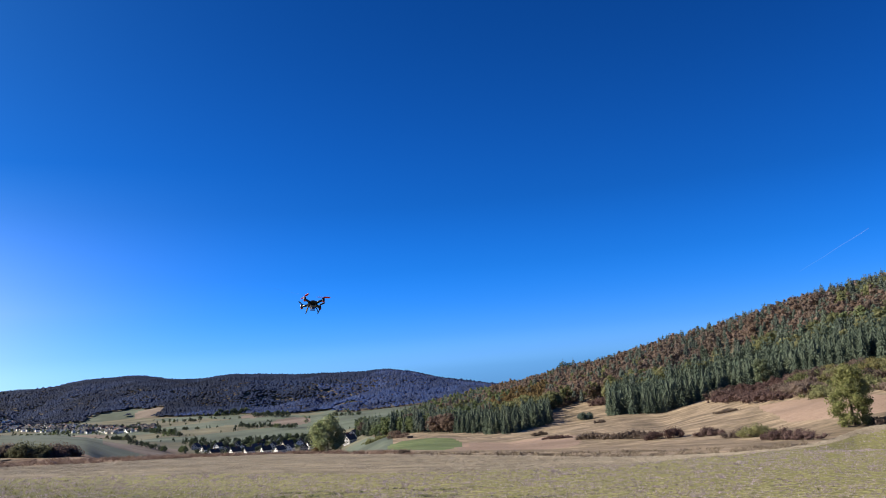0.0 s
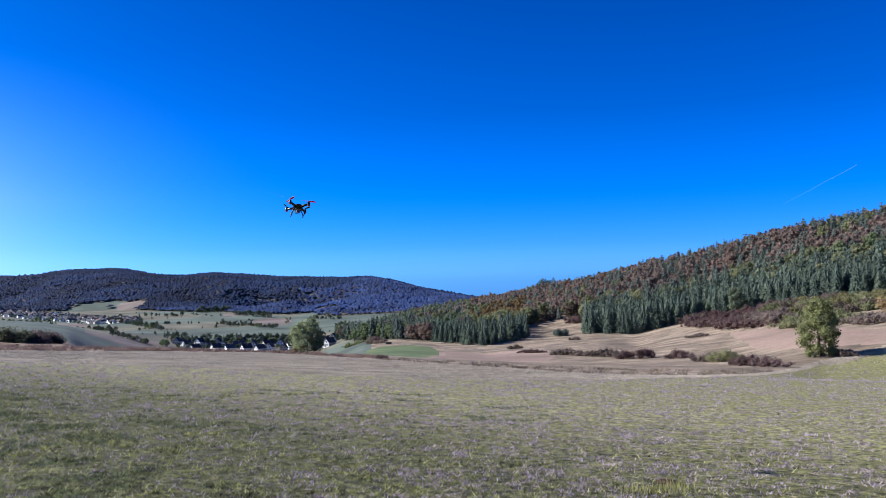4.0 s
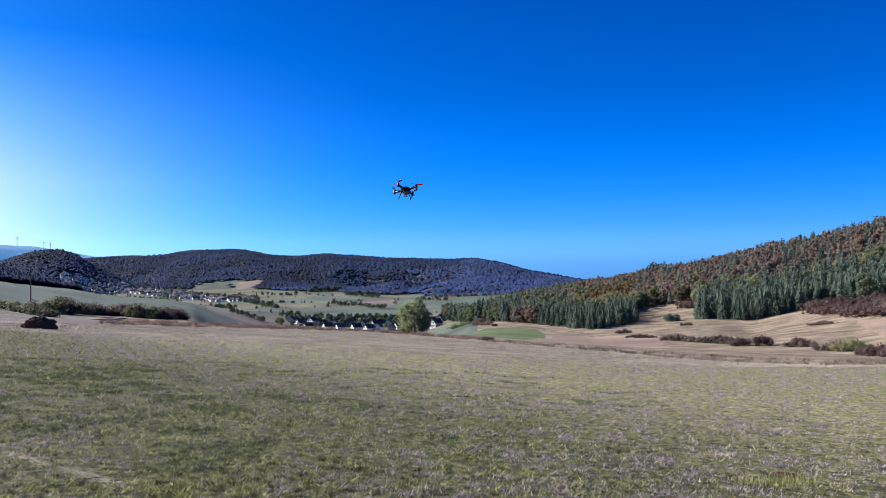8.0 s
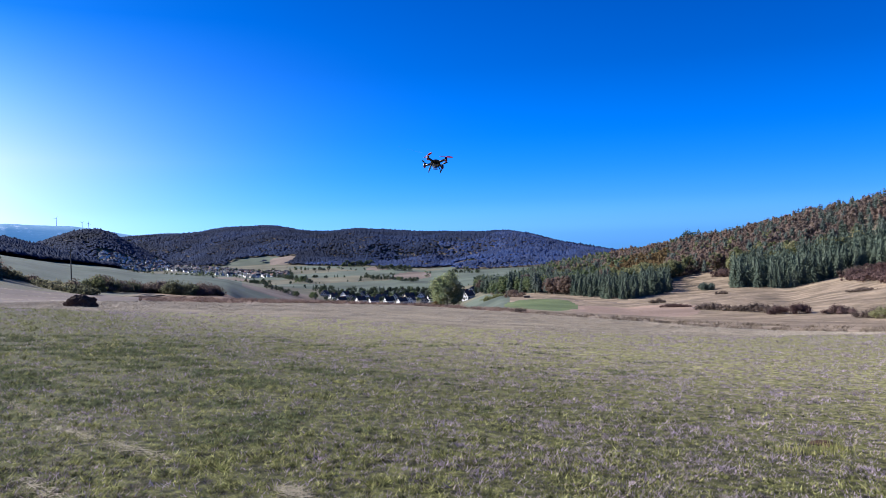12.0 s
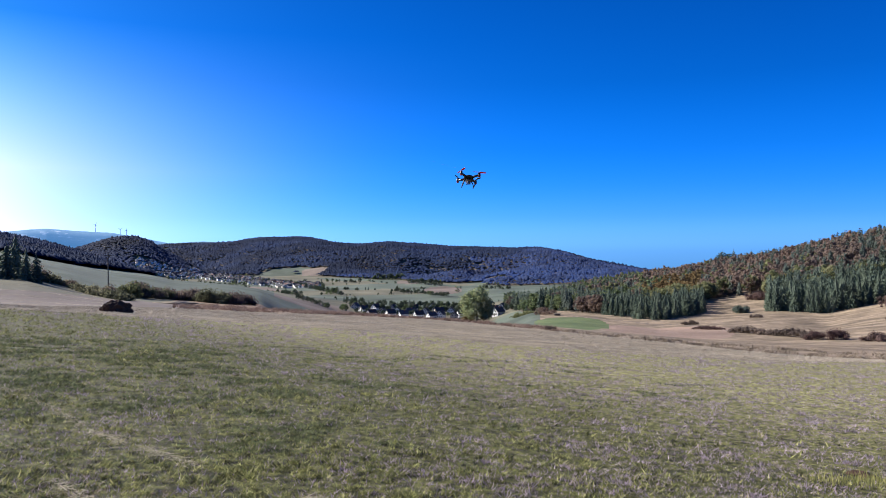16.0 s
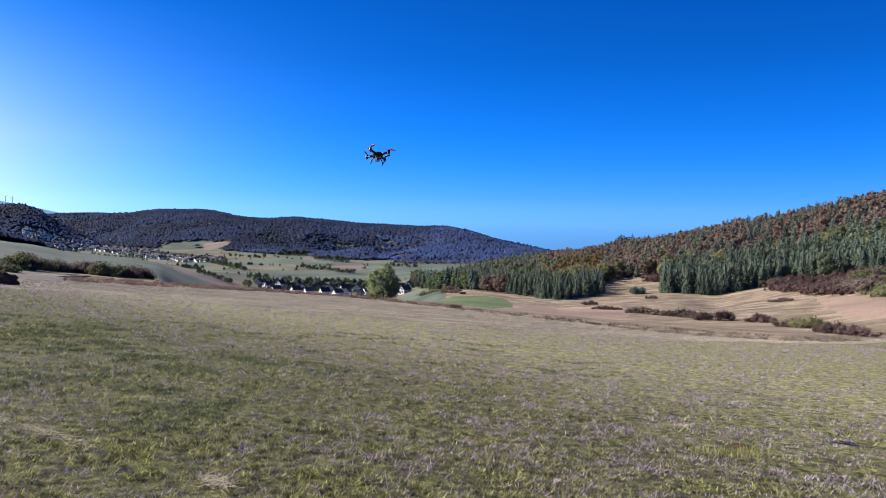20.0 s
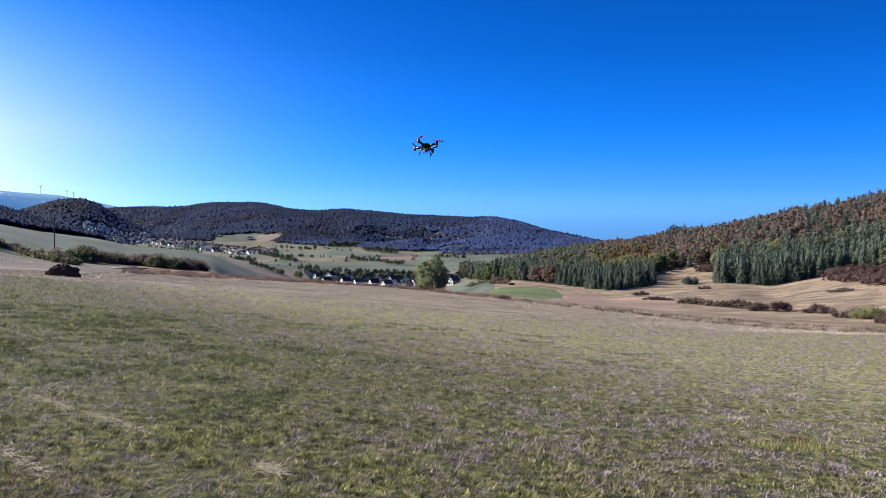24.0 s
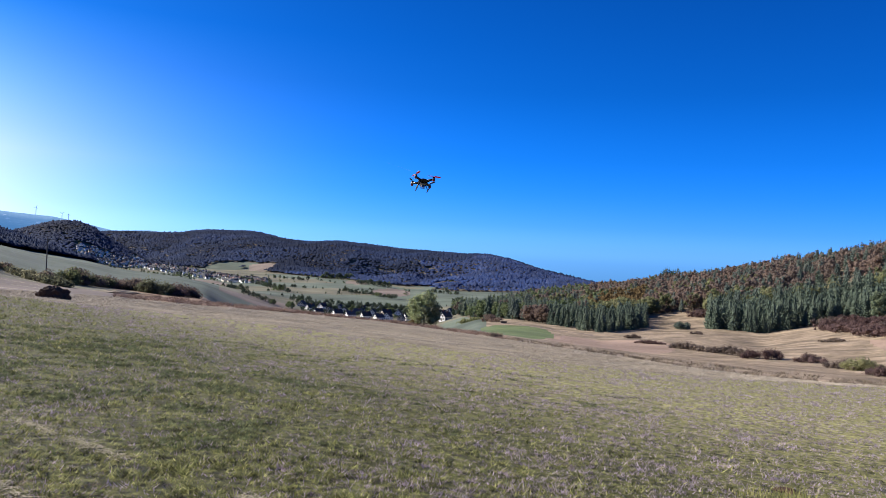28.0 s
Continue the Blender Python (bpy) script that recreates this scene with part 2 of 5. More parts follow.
M = {
    # the wide swing at tuft size puts shade between tufts into the soil colour
    "meadow": material("meadow_soil", [(0.06221, 0.05955, 0.02288), (0.2022, 0.1895, 0.07353), (0.4044, 0.379, 0.1634)], 2.2, fine=30, bump=0.6, coarse=8.0, swing=(0.25, 1.75)),
    "stubble": material("stubble_soil", [(0.1119, 0.09027, 0.05878), (0.2013, 0.1648, 0.1097), (0.2983, 0.2512, 0.1724)], 1.2, fine=6, bump=0.6, coarse=0.3, stretch=(0.14, 1, 1), swing=(0.62, 1.34)),
    "track": material("dry_track", [(0.24, 0.2, 0.136), (0.336, 0.288, 0.208)], 0.6, fine=3, coarse=0.04),
    "verge": material("weedy_verge", [(0.11, 0.0715, 0.044), (0.209, 0.1375, 0.088), (0.297, 0.22, 0.132)], 0.5, fine=2.5, bump=0.5, coarse=0.2, swing=(0.6, 1.34)),
    "crop": material("young_crop", [(0.07, 0.1013, 0.034), (0.1022, 0.1325, 0.0476), (0.14, 0.1575, 0.0714)], 0.08, fine=0.7, coarse=0.06, swing=(0.75, 1.22)),
    "slope": material("dry_slope_grass", [(0.1089, 0.08736, 0.05262), (0.2062, 0.1568, 0.1041), (0.2865, 0.224, 0.1589)], 0.06, fine=0.6, bump=0.8, coarse=0.11, swing=(0.5, 1.46)),
    "ploughed": material("bare_ploughed_soil", [(0.1922, 0.1294, 0.0924), (0.2513, 0.1774, 0.1294), (0.2957, 0.2144, 0.1626)], 0.1, fine=1.2, coarse=0.02),
    "pasture": material("pasture", [(0.06076, 0.0817, 0.0552), (0.0833, 0.1026, 0.0736), (0.1058, 0.1178, 0.092)], 0.03, fine=0.5, bump=0.3, coarse=0.014, swing=(0.62, 1.34)),
    "hayfield": material("hayfield", [(0.08848, 0.08958, 0.05665), (0.1198, 0.112, 0.07082), (0.1458, 0.1344, 0.09207)], 0.03, fine=0.5, bump=0.3, coarse=0.014, swing=(0.62, 1.34)),
    "fallow": material("fallow_soil", [(0.11, 0.088, 0.072), (0.15, 0.118, 0.094), (0.185, 0.15, 0.118)], 0.03, fine=0.5, bump=0.3, coarse=0.014, swing=(0.62, 1.34)),
    "litter": material("forest_floor", [(0.07, 0.06, 0.042), (0.105, 0.086, 0.06), (0.145, 0.115, 0.08)], 0.1, fine=0.8),
    # the blades share the soil's swing: the same tuft shade in their colour
    "grass": material("green_grass_blades", [(0.0762, 0.08323, 0.02736), (0.1575, 0.1644, 0.05814), (0.2693, 0.2673, 0.1043), (0.4064, 0.3849, 0.171)], 0.35, random="island", through_light=0.3, coarse=8.0, swing=(0.2, 1.8)),
    "weed_leaf": material("low_weed_leaves", [(0.06, 0.075, 0.035), (0.12, 0.14, 0.064), (0.2, 0.215, 0.105)], 2.0, random="island", through_light=0.25, coarse=8.0, swing=(0.25, 1.75)),
    "hay": material("dry_grass_blades", [(0.2242, 0.1772, 0.1788), (0.3097, 0.2472, 0.2612), (0.4005, 0.3245, 0.3638), (0.4911, 0.4066, 0.4943)], 0.35, random="island", through_light=0.3, coarse=8.0, swing=(0.62, 1.36)),
    "slope_hay": material("slope_grass_blades", [(0.1265, 0.1003, 0.0715), (0.207, 0.1652, 0.117), (0.2875, 0.236, 0.1755)], 0.35, random="island", coarse=0.05),
    "straw": material("straw", [(0.25, 0.205, 0.15), (0.38, 0.328, 0.248), (0.51, 0.45, 0.36)], 0.5, random="island", coarse=0.06),
    "pale_hay": material("pale_hay", [(0.28, 0.24, 0.17), (0.42, 0.37, 0.27), (0.53, 0.48, 0.37)], 0.5, random="island", through_light=0.35),
    "tuft": material("fresh_grass", [(0.154, 0.17, 0.055), (0.297, 0.29, 0.099), (0.462, 0.42, 0.187)], 2.0, random="island", through_light=0.3),
    "weeds": material("dry_weeds", [(0.13, 0.086, 0.066), (0.22, 0.15, 0.115), (0.33, 0.245, 0.185)], 0.1, random="island", through_light=0.15, coarse=0.03),
    "hedge": material("hedge_leaves", [(0.0845, 0.091, 0.05525), (0.1436, 0.1463, 0.08938), (0.2281, 0.2145, 0.1365)], 0.5, random="object", coarse=0.3, through_light=0.6),
    "bark": material("bark", [(0.06, 0.045, 0.03), (0.13, 0.1, 0.07)], 2.0, fine=9, bump=0.6, stretch=(1, 1, 0.2)),
    "needles": material("spruce_needles", [(0.06559, 0.09182, 0.06639), (0.1049, 0.1393, 0.09959), (0.164, 0.2, 0.1363)], 0.5, random="object", coarse=0.09, rough=0.8, through_light=0.4),
    "needles_pale": material("pine_needles", [(0.0832, 0.1092, 0.091), (0.13, 0.1612, 0.13), (0.195, 0.2236, 0.1755)], 0.5, random="object", coarse=0.09, rough=0.8, through_light=0.45),
    "leaf_green": material("green_leaves", [(0.0715, 0.1014, 0.0494), (0.13, 0.169, 0.0806), (0.2145, 0.247, 0.117)], 0.5, random="object", coarse=0.09, through_light=0.5),
    "valley_leaf": material("valley_tree_leaves", [(0.04, 0.062, 0.042), (0.07, 0.096, 0.064), (0.115, 0.135, 0.09)], 0.5, random="object", coarse=0.09, through_light=0.5),
    "leaf_olive": material("olive_leaves", [(0.1144, 0.1274, 0.0585), (0.195, 0.2054, 0.0975), (0.299, 0.2886, 0.1495)], 0.5, random="object", coarse=0.09, through_light=0.5),
    "leaf_gold": material("golden_leaves", [(0.1639, 0.1158, 0.05405), (0.2593, 0.1857, 0.0851), (0.3597, 0.2677, 0.1323)], 0.5, random="object", coarse=0.09, through_light=0.5),
    "leaf_rust": material("rust_leaves", [(0.1316, 0.09594, 0.0754), (0.2059, 0.1498, 0.117), (0.286, 0.2165, 0.1716)], 0.5, random="object", coarse=0.09, through_light=0.5),
    "twigs": material("bare_brown_twigs", [(0.104, 0.0806, 0.065), (0.1612, 0.1248, 0.1014), (0.234, 0.1846, 0.1508)], 0.5, random="object", coarse=0.09, through_light=0.45),
    "leaf_field": material("field_tree_leaves", [(0.1127, 0.1501, 0.06973), (0.2102, 0.253, 0.1162), (0.3605, 0.3715, 0.2092)], 0.6, fine=3, random="island", through_light=0.3),
    "leaf_grey": material("grey_green_leaves", [(0.06, 0.085, 0.05), (0.11, 0.14, 0.08), (0.18, 0.2, 0.12)], 0.6, fine=3, random="island", through_light=0.3),
    "leaf_bright": material("bright_green_leaves", [(0.1, 0.115, 0.04), (0.178, 0.192, 0.075), (0.265, 0.265, 0.12)], 0.6, fine=3, random="island", through_light=0.4),
    "leaf_yellow": material("yellow_green_leaves", [(0.11, 0.105, 0.045), (0.17, 0.16, 0.07), (0.235, 0.215, 0.1)], 0.6, fine=3, random="island", through_light=0.4),
    "twigs_red": material("reddish_bare_twigs", [(0.07921, 0.04916, 0.04598), (0.1222, 0.07762, 0.07032), (0.172, 0.119, 0.1054)], 0.5, random="object", coarse=0.09, through_light=0.45),
    # distance haze is put into these two forest colours as a blue tint
    "far_wood": material("haze_blue_far_forest", [(0.009778, 0.02356, 0.06951), (0.01385, 0.02968, 0.08041), (0.01954, 0.03492, 0.08303), (0.02933, 0.04102, 0.08448)], 0.005, random="island", coarse=0.007, through_light=0.35, swing=(0.4, 1.5)),
    "mid_wood": material("haze_blue_side_forest", [(0.02067, 0.04497, 0.1471), (0.02973, 0.0583, 0.1645), (0.04524, 0.06996, 0.1576), (0.06463, 0.07993, 0.154)], 0.006, random="island", coarse=0.015, through_light=0.35, swing=(0.5, 1.45)),
    "ridge": material("distant_ridge_haze", [(0.03, 0.07, 0.11), (0.05, 0.1, 0.14), (0.08, 0.13, 0.17), (0.5, 0.52, 0.54)], 0.009, fine=0.03, stretch=(1, 1, 2.5)),
    "plaster": material("white_plaster", [(0.714, 0.7035, 0.6615), (0.84, 0.8295, 0.7875)], 0.8, fine=5, random="object"),
    "plaster_tint": material("cream_plaster", [(0.5, 0.45, 0.36), (0.66, 0.62, 0.52)], 0.8, fine=5, random="object"),
    "roof_dark": material("dark_roof_tiles", [(0.03, 0.032, 0.038), (0.055, 0.057, 0.066), (0.09, 0.09, 0.1)], 0.7, fine=5, random="object", rough=0.9),
    "roof_red": material("red_roof_tiles", [(0.084, 0.04, 0.0315), (0.14, 0.068, 0.054)], 0.7, fine=5, random="object", rough=0.7),
    "glass": material("window_glass", [(0.02, 0.025, 0.03), (0.03, 0.035, 0.045)], 1.0, rough=0.08, spec=0.6),
    "wood": material("weathered_wood", [(0.1, 0.08, 0.06), (0.2, 0.16, 0.12)], 1.0, fine=8, stretch=(3, 3, 0.3)),
    "heap": material("dark_manure", [(0.0252, 0.014, 0.0098), (0.063, 0.035, 0.0224), (0.105, 0.063, 0.0392)], 2.0, fine=11, bump=0.8),
    "steel": material("pale_painted_steel", [(0.62, 0.64, 0.66), (0.75, 0.76, 0.78)], 0.2, rough=0.5),
    "black": material("black_plastic", [(0.012, 0.012, 0.016), (0.022, 0.022, 0.028)], 12, rough=0.4, spec=0.5),
    "grey": material("grey_metal", [(0.22, 0.22, 0.24), (0.34, 0.34, 0.36)], 20, rough=0.35, metal=0.6),
    "red": material("red_plastic", [(0.65, 0.05, 0.04), (0.8, 0.09, 0.07)], 10, rough=0.4, spec=0.5, through_light=0.38),
    "lens": material("lens_glass", [(0.01, 0.01, 0.014), (0.02, 0.02, 0.03)], 10, rough=0.05, spec=0.8),
    "vapour": material("thin_vapour", [(0.8, 0.82, 0.85), (0.9, 0.9, 0.9)], 0.01),
}

M["vapour"].node_tree.nodes["Principled BSDF"].inputs["Alpha"].default_value = 0.035

# the last ridge, a plain backdrop, has blue haze put into its colour and a little glow; the turf is open and green near
# the middle of the meadow, matted and tan outwards
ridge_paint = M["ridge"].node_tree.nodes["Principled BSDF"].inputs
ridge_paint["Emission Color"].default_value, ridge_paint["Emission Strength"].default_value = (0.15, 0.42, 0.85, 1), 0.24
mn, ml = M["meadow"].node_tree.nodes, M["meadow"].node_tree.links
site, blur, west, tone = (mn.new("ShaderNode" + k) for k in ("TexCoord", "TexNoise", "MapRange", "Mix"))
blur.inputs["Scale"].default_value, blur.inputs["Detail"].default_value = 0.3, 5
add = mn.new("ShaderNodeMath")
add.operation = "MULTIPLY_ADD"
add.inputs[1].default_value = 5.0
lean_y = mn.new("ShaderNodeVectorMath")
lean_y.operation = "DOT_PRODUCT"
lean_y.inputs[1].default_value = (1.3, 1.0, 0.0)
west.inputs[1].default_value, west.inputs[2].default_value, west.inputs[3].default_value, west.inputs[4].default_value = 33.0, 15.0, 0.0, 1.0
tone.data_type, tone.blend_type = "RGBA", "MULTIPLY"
# greener soil, also darkened: the shade in gaps of the open turf is painted
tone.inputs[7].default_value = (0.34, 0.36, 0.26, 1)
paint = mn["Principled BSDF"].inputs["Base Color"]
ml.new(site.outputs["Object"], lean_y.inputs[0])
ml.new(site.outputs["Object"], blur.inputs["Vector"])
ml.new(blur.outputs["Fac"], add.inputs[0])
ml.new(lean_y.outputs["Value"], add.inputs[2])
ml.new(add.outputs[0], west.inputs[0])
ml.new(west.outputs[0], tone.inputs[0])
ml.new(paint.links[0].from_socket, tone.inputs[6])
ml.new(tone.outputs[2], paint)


# ---- lie of the land: lines along the ground, by compass bearing from the standing place ----
def wrap(az):
    return (az + 180.0) % 360.0 - 180.0


def line(*rows):
    """Bearing, distance and height of a line on the ground; gives both at any bearing."""
    t = np.array(rows, float)
    return lambda az: (np.interp(az, t[:, 0], t[:, 1]), np.interp(az, t[:, 0], t[:, 2]))


def tilt(az):
    return -0.060 * np.sin(np.radians(az)) - 0.083 * np.cos(np.radians(az))


meadow_end = line((-180, 60, 0), (-60, 70, 0), (-28, 61, 0), (-17, 60, 0), (-8, 52, 0), (0, 45, 0), (11, 46, 0), (19, 48, 0), (26, 66, 0), (30, 86, 0), (34, 117, 0), (38, 130, 0), (45, 140, 0), (180, 60, 0))
strip_end = line((-180, 65, 0), (-60, 80, 0), (-33, 84, 0), (-24, 112, 0), (-18, 118, 0), (-11.5, 139, 0), (-5.6, 152, 0), (0.7, 123, 0), (7, 94, 0), (13, 78, 0), (17, 68, 0), (22, 68, 0), (27, 77, 0), (30, 92, 0), (34, 122, 0), (38, 136, 0), (50, 150, 0), (180, 65, 0))
brink = line((-180, 70, 0), (-60, 90, 0), (-33, 105, 0), (-24, 129, 0), (-10, 183, 0), (-4, 172, 0), (2, 138, 0), (7, 102, 0), (15, 86, 0), (22, 79, 0), (27, 80, 0), (34, 108, 0), (50, 118, 0), (180, 70, 0))
hollow = line((-180, 250, 20), (-60, 200, 4), (-33, 180, -3), (-28, 200, -7.5), (-24, 220, -10.5), (-18, 260, -15), (-12, 480, -46), (-3, 520, -52), (2, 300, -25), (6, 220, -19.5), (11, 180, -17), (15, 170, -16.5),
              (19, 170, -16.3), (23, 170, -15.8), (27, 165, -14.8), (33, 140, -11), (38, 140, -9.5), (50, 140, -5), (180, 250, 20))
wood_foot = line((-180, 600, 40), (-60, 600, 24), (-34.4, 650, 4), (-32.2, 650, -1.7), (-31.2, 660, -4.2), (-29.5, 690, -8.5), (-27.75, 720, -13), (-25.3, 780, -19), (-24, 800, -24.5), (-20, 850, -32.4), (-18, 900, -40), (-10, 800, -57.5), (-3, 800, -58.5), (2, 450, -33), (6, 390, -29), (11, 330, -27.2), (15, 380, -27),
                 (19, 370, -24.8), (22, 360, -25), (27, 390, -18.7), (33, 350, -10), (38, 330, -6.5), (50, 300, 2), (180, 600, 40))
near_crest = line((-180, 1000, 60), (-60, 1000, 70), (-36, 950, 27), (-34.4, 950, 19.4), (-32.8, 950, 14), (-31.2, 970, 7.3), (-29.5, 1000, -2.3), (-28.4, 1040, -10), (-26.7, 1080, -21.9), (-25.3, 1110, -29.3), (-24, 1150, -46), (-18, 1100, -56), (-3, 1100, -58),
                  (2, 700, -46), (6, 800, -36), (11, 850, -27), (15, 800, -14), (19, 750, -5), (23, 700, 7.5), (27, 660, 16), (33, 620, 30), (38, 580, 36), (50, 550, 50), (180, 1000, 60))
far_foot = line((-180, 1900, 30), (-60, 1900, -20), (-33, 1900, -48), (-24, 1900, -50), (-15, 1800, -51), (-8, 1500, -53), (0, 1250, -54), (6, 1250, -50), (11, 1300, -45), (20, 1400, -40), (50, 1500, 0), (180, 1900, 30))
far_crest = line((-180, 3000, 80), (-60, 3000, 150), (-36, 3000, 30), (-31, 3000, 8), (-29, 3000, 4), (-28, 3000, 8), (-26, 2900, 16), (-24.4, 2900, 29), (-21.9, 2850, 33), (-20.1, 2800, 33), (-18.3, 2750, 45), (-15, 2700, 49), (-12.5, 2600, 26),
                 (-10.9, 2550, 20), (-8.8, 2500, 31), (-5.9, 2350, 18), (-3, 2150, 12), (0, 2000, 8.5), (2.5, 1900, 8), (4.2, 1850, -2), (6.6, 1800, -21), (8.6, 1750, -31), (10.6, 1700, -42), (20, 2200, -40), (50, 2600, 0), (180, 3000, 80))
# a wooded mound that stands before the far ridge at the valley's mouth
mound_top = line((-32, 1950, -60), (-31.2, 1950, -4.3), (-30.2, 1950, 8.6), (-29.1, 1950, 22.2), (-28, 1950, 33.8), (-27.2, 1950, 37.9), (-26.5, 1950, 37.9), (-25.9, 1950, 33.1), (-25.3, 1950, 23.6), (-24.7, 1950, 10.0), (-23.7, 1950, -11.1), (-22.5, 1950, -32.2), (-21.3, 1950, -60))

AZ = np.concatenate([np.arange(-180, -66, 6.0), np.arange(-66, -42, 0.5), np.arange(-42, 48, 0.2), np.arange(48, 66.01, 0.5), np.arange(72, 180.1, 6.0)])
RR = np.concatenate([[0.0, 0.6], np.geomspace(1.0, 38.0, 50), np.geomspace(38.5, 4850.0, 330)])


def spoke(az):
    """Heights at RR along one bearing, by a monotone cubic through the lines."""
    rb = float(brink(az)[0])
    k = tilt(az)
    pts = [(0.0, 0.0), (0.33 * rb, k * 0.33 * rb), (0.66 * rb, k * 0.66 * rb), (rb, k * rb)]
    for f in (hollow, wood_foot, near_crest, far_foot, far_crest):
        pts.append(tuple(float(v) for v in f(az)))
    pts.append((4850.0, (pts[-1][1] - 2) * 4850 / pts[-1][0] - 90))
    x, y = np.array(pts).T
    h, d = np.diff(x), np.diff(y) / np.diff(x)
    s = np.concatenate([[d[0]], np.where(d[:-1] * d[1:] > 0, 2 * d[:-1] * d[1:] / (d[:-1] + d[1:] + 1e-12 * np.sign(d[:-1])), 0.0), [d[-1]]])
    s[1:3] = d[0]
    i = np.clip(np.searchsorted(x, RR) - 1, 0, len(h) - 1)
    t = (RR - x[i]) / h[i]
    return (1 + 2 * t) * (1 - t) ** 2 * y[i] + t * (1 - t) ** 2 * h[i] * s[i] + t * t * (3 - 2 * t) * y[i + 1] + t * t * (t - 1) * h[i] * s[i + 1]


LAND = np.array([spoke(a) for a in AZ])
kernel = np.exp(-np.linspace(-2, 2, 9) ** 2)
inner = LAND[15:-15].copy()
for i in range(4, len(inner) - 4):
    LAND[15 + i] = (inner[i - 4:i + 5] * kernel[:, None]).sum(0) / kernel.sum()


def fold(x, y, size, seed):
    return noise.fractal(Vector((x / size, y / size, seed)), 1.0, 2.1, 4)


for i, a in enumerate(AZ):
    if abs(a) > 66:
        continue
    sn, cs = math.sin(radians(a)), math.cos(radians(a))
    foot_r, crest_r, rb = float(far_foot(a)[0]), float(far_crest(a)[0]), float(brink(a)[0])
    for j, r in enumerate(RR):
        if r > foot_r:
            w = min(1, (r - foot_r) / 350) * (1 if r < crest_r * 0.7 else max(0.1, 1 - (r - crest_r * 0.7) / (crest_r * 0.26)))
            LAND[i, j] += w * 95 * fold(r * sn, r * cs, 480, 3.3)
        elif r > rb * 1.3:
            LAND[i, j] += min(1, (r - rb * 1.3) / 80) * (1.1 if a < 8 else 0.6) * fold(r * sn, r * cs, 45, 7.1)
        if -32 < a < -21.3 and 1300 < r < 2700:
            top = float(mound_top(a)[1]) + 60
            LAND[i, j] = max(LAND[i, j], -60 + top * math.exp(-((r - 1950) / 270) ** 2))


def height(az, r):
    az = float(wrap(az))
    i = min(max(int(np.searchsorted(AZ, az)) - 1, 0), len(AZ) - 2)
    j = min(max(int(np.searchsorted(RR, r)) - 1, 0), len(RR) - 2)
    u, v = (az - AZ[i]) / (AZ[i + 1] - AZ[i]), (r - RR[j]) / (RR[j + 1] - RR[j])
    return float((1 - u) * ((1 - v) * LAND[i, j] + v * LAND[i, j + 1]) + u * ((1 - v) * LAND[i + 1, j] + v * LAND[i + 1, j + 1]))


def ground_at(az, r):
    a = radians(az)
    return Vector((r * math.sin(a), r * math.cos(a), height(az, r)))


def lands_on(x, y):
    r = math.hypot(x, y)
    return height(math.degrees(math.atan2(x, y)), r)


GROUNDS = ["meadow", "stubble", "track", "verge", "crop", "slope", "ploughed", "pasture", "hayfield", "fallow", "litter"]
SLOT = {k: i for i, k in enumerate(GROUNDS)}
field_rng = np.random.default_rng(5)
PATCH = field_rng.choice(["pasture", "hayfield", "pasture", "fallow", "pasture", "hayfield", "pasture", "fallow"], 997)


def inside(az, r, az0, r0, half_az, half_r, power=2.5):
    return abs((az - az0) / half_az) ** power + abs((r - r0) / half_r) ** power < 1


def wooded(az, r):
    """How densely trees stand at a place, 0 to 1."""
    x, y = r * math.sin(radians(az)), r * math.cos(radians(az))
    foot, crest = float(wood_foot(az)[0]), float(near_crest(az)[0])
    f2, c2 = float(far_foot(az)[0]), float(far_crest(az)[0])
    if az > 0.5:
        gully = 14.2 < az < 18.3 and r < foot + 105 + 15 * math.sin(az * 9)
        if foot < r < crest + 150 and not gully:
            return 1.0
    elif az < -25.2 and foot < r < crest + 200:
        return 1.0
    if -31.5 < az < -21.5 and (1650 if az < -26.6 else 1750 if az < -23 else 1920) < r < 2400 and float(mound_top(az)[1]) > -45:
        return 1.0
    if r > f2 and az < 14 and not inside(az, r, -14.1, 1830, 1.0, 60):
        up = (r - f2) / (c2 - f2)
        openness = fold(x, y, 260, 1.7) + 0.55 * fold(x, y, 90, 9.2)
        if az < -26 and fold(x, y, 150, 4.4) > -0.1 or az < -22 and 0.45 < up < 0.86 and fold(x, y, 150, 4.4) > 0.22:
            return 0.0
        return 1.0 if openness > (0.25 if az > -8 else 0.0) - (1.25 if az > -8 or az < -20 else 2.6) * up - (0.75 if az > -8 else 0) or up > 0.8 or fold(x, y, 70, 2.3) > 0.2 else 0.0
    return 0.0


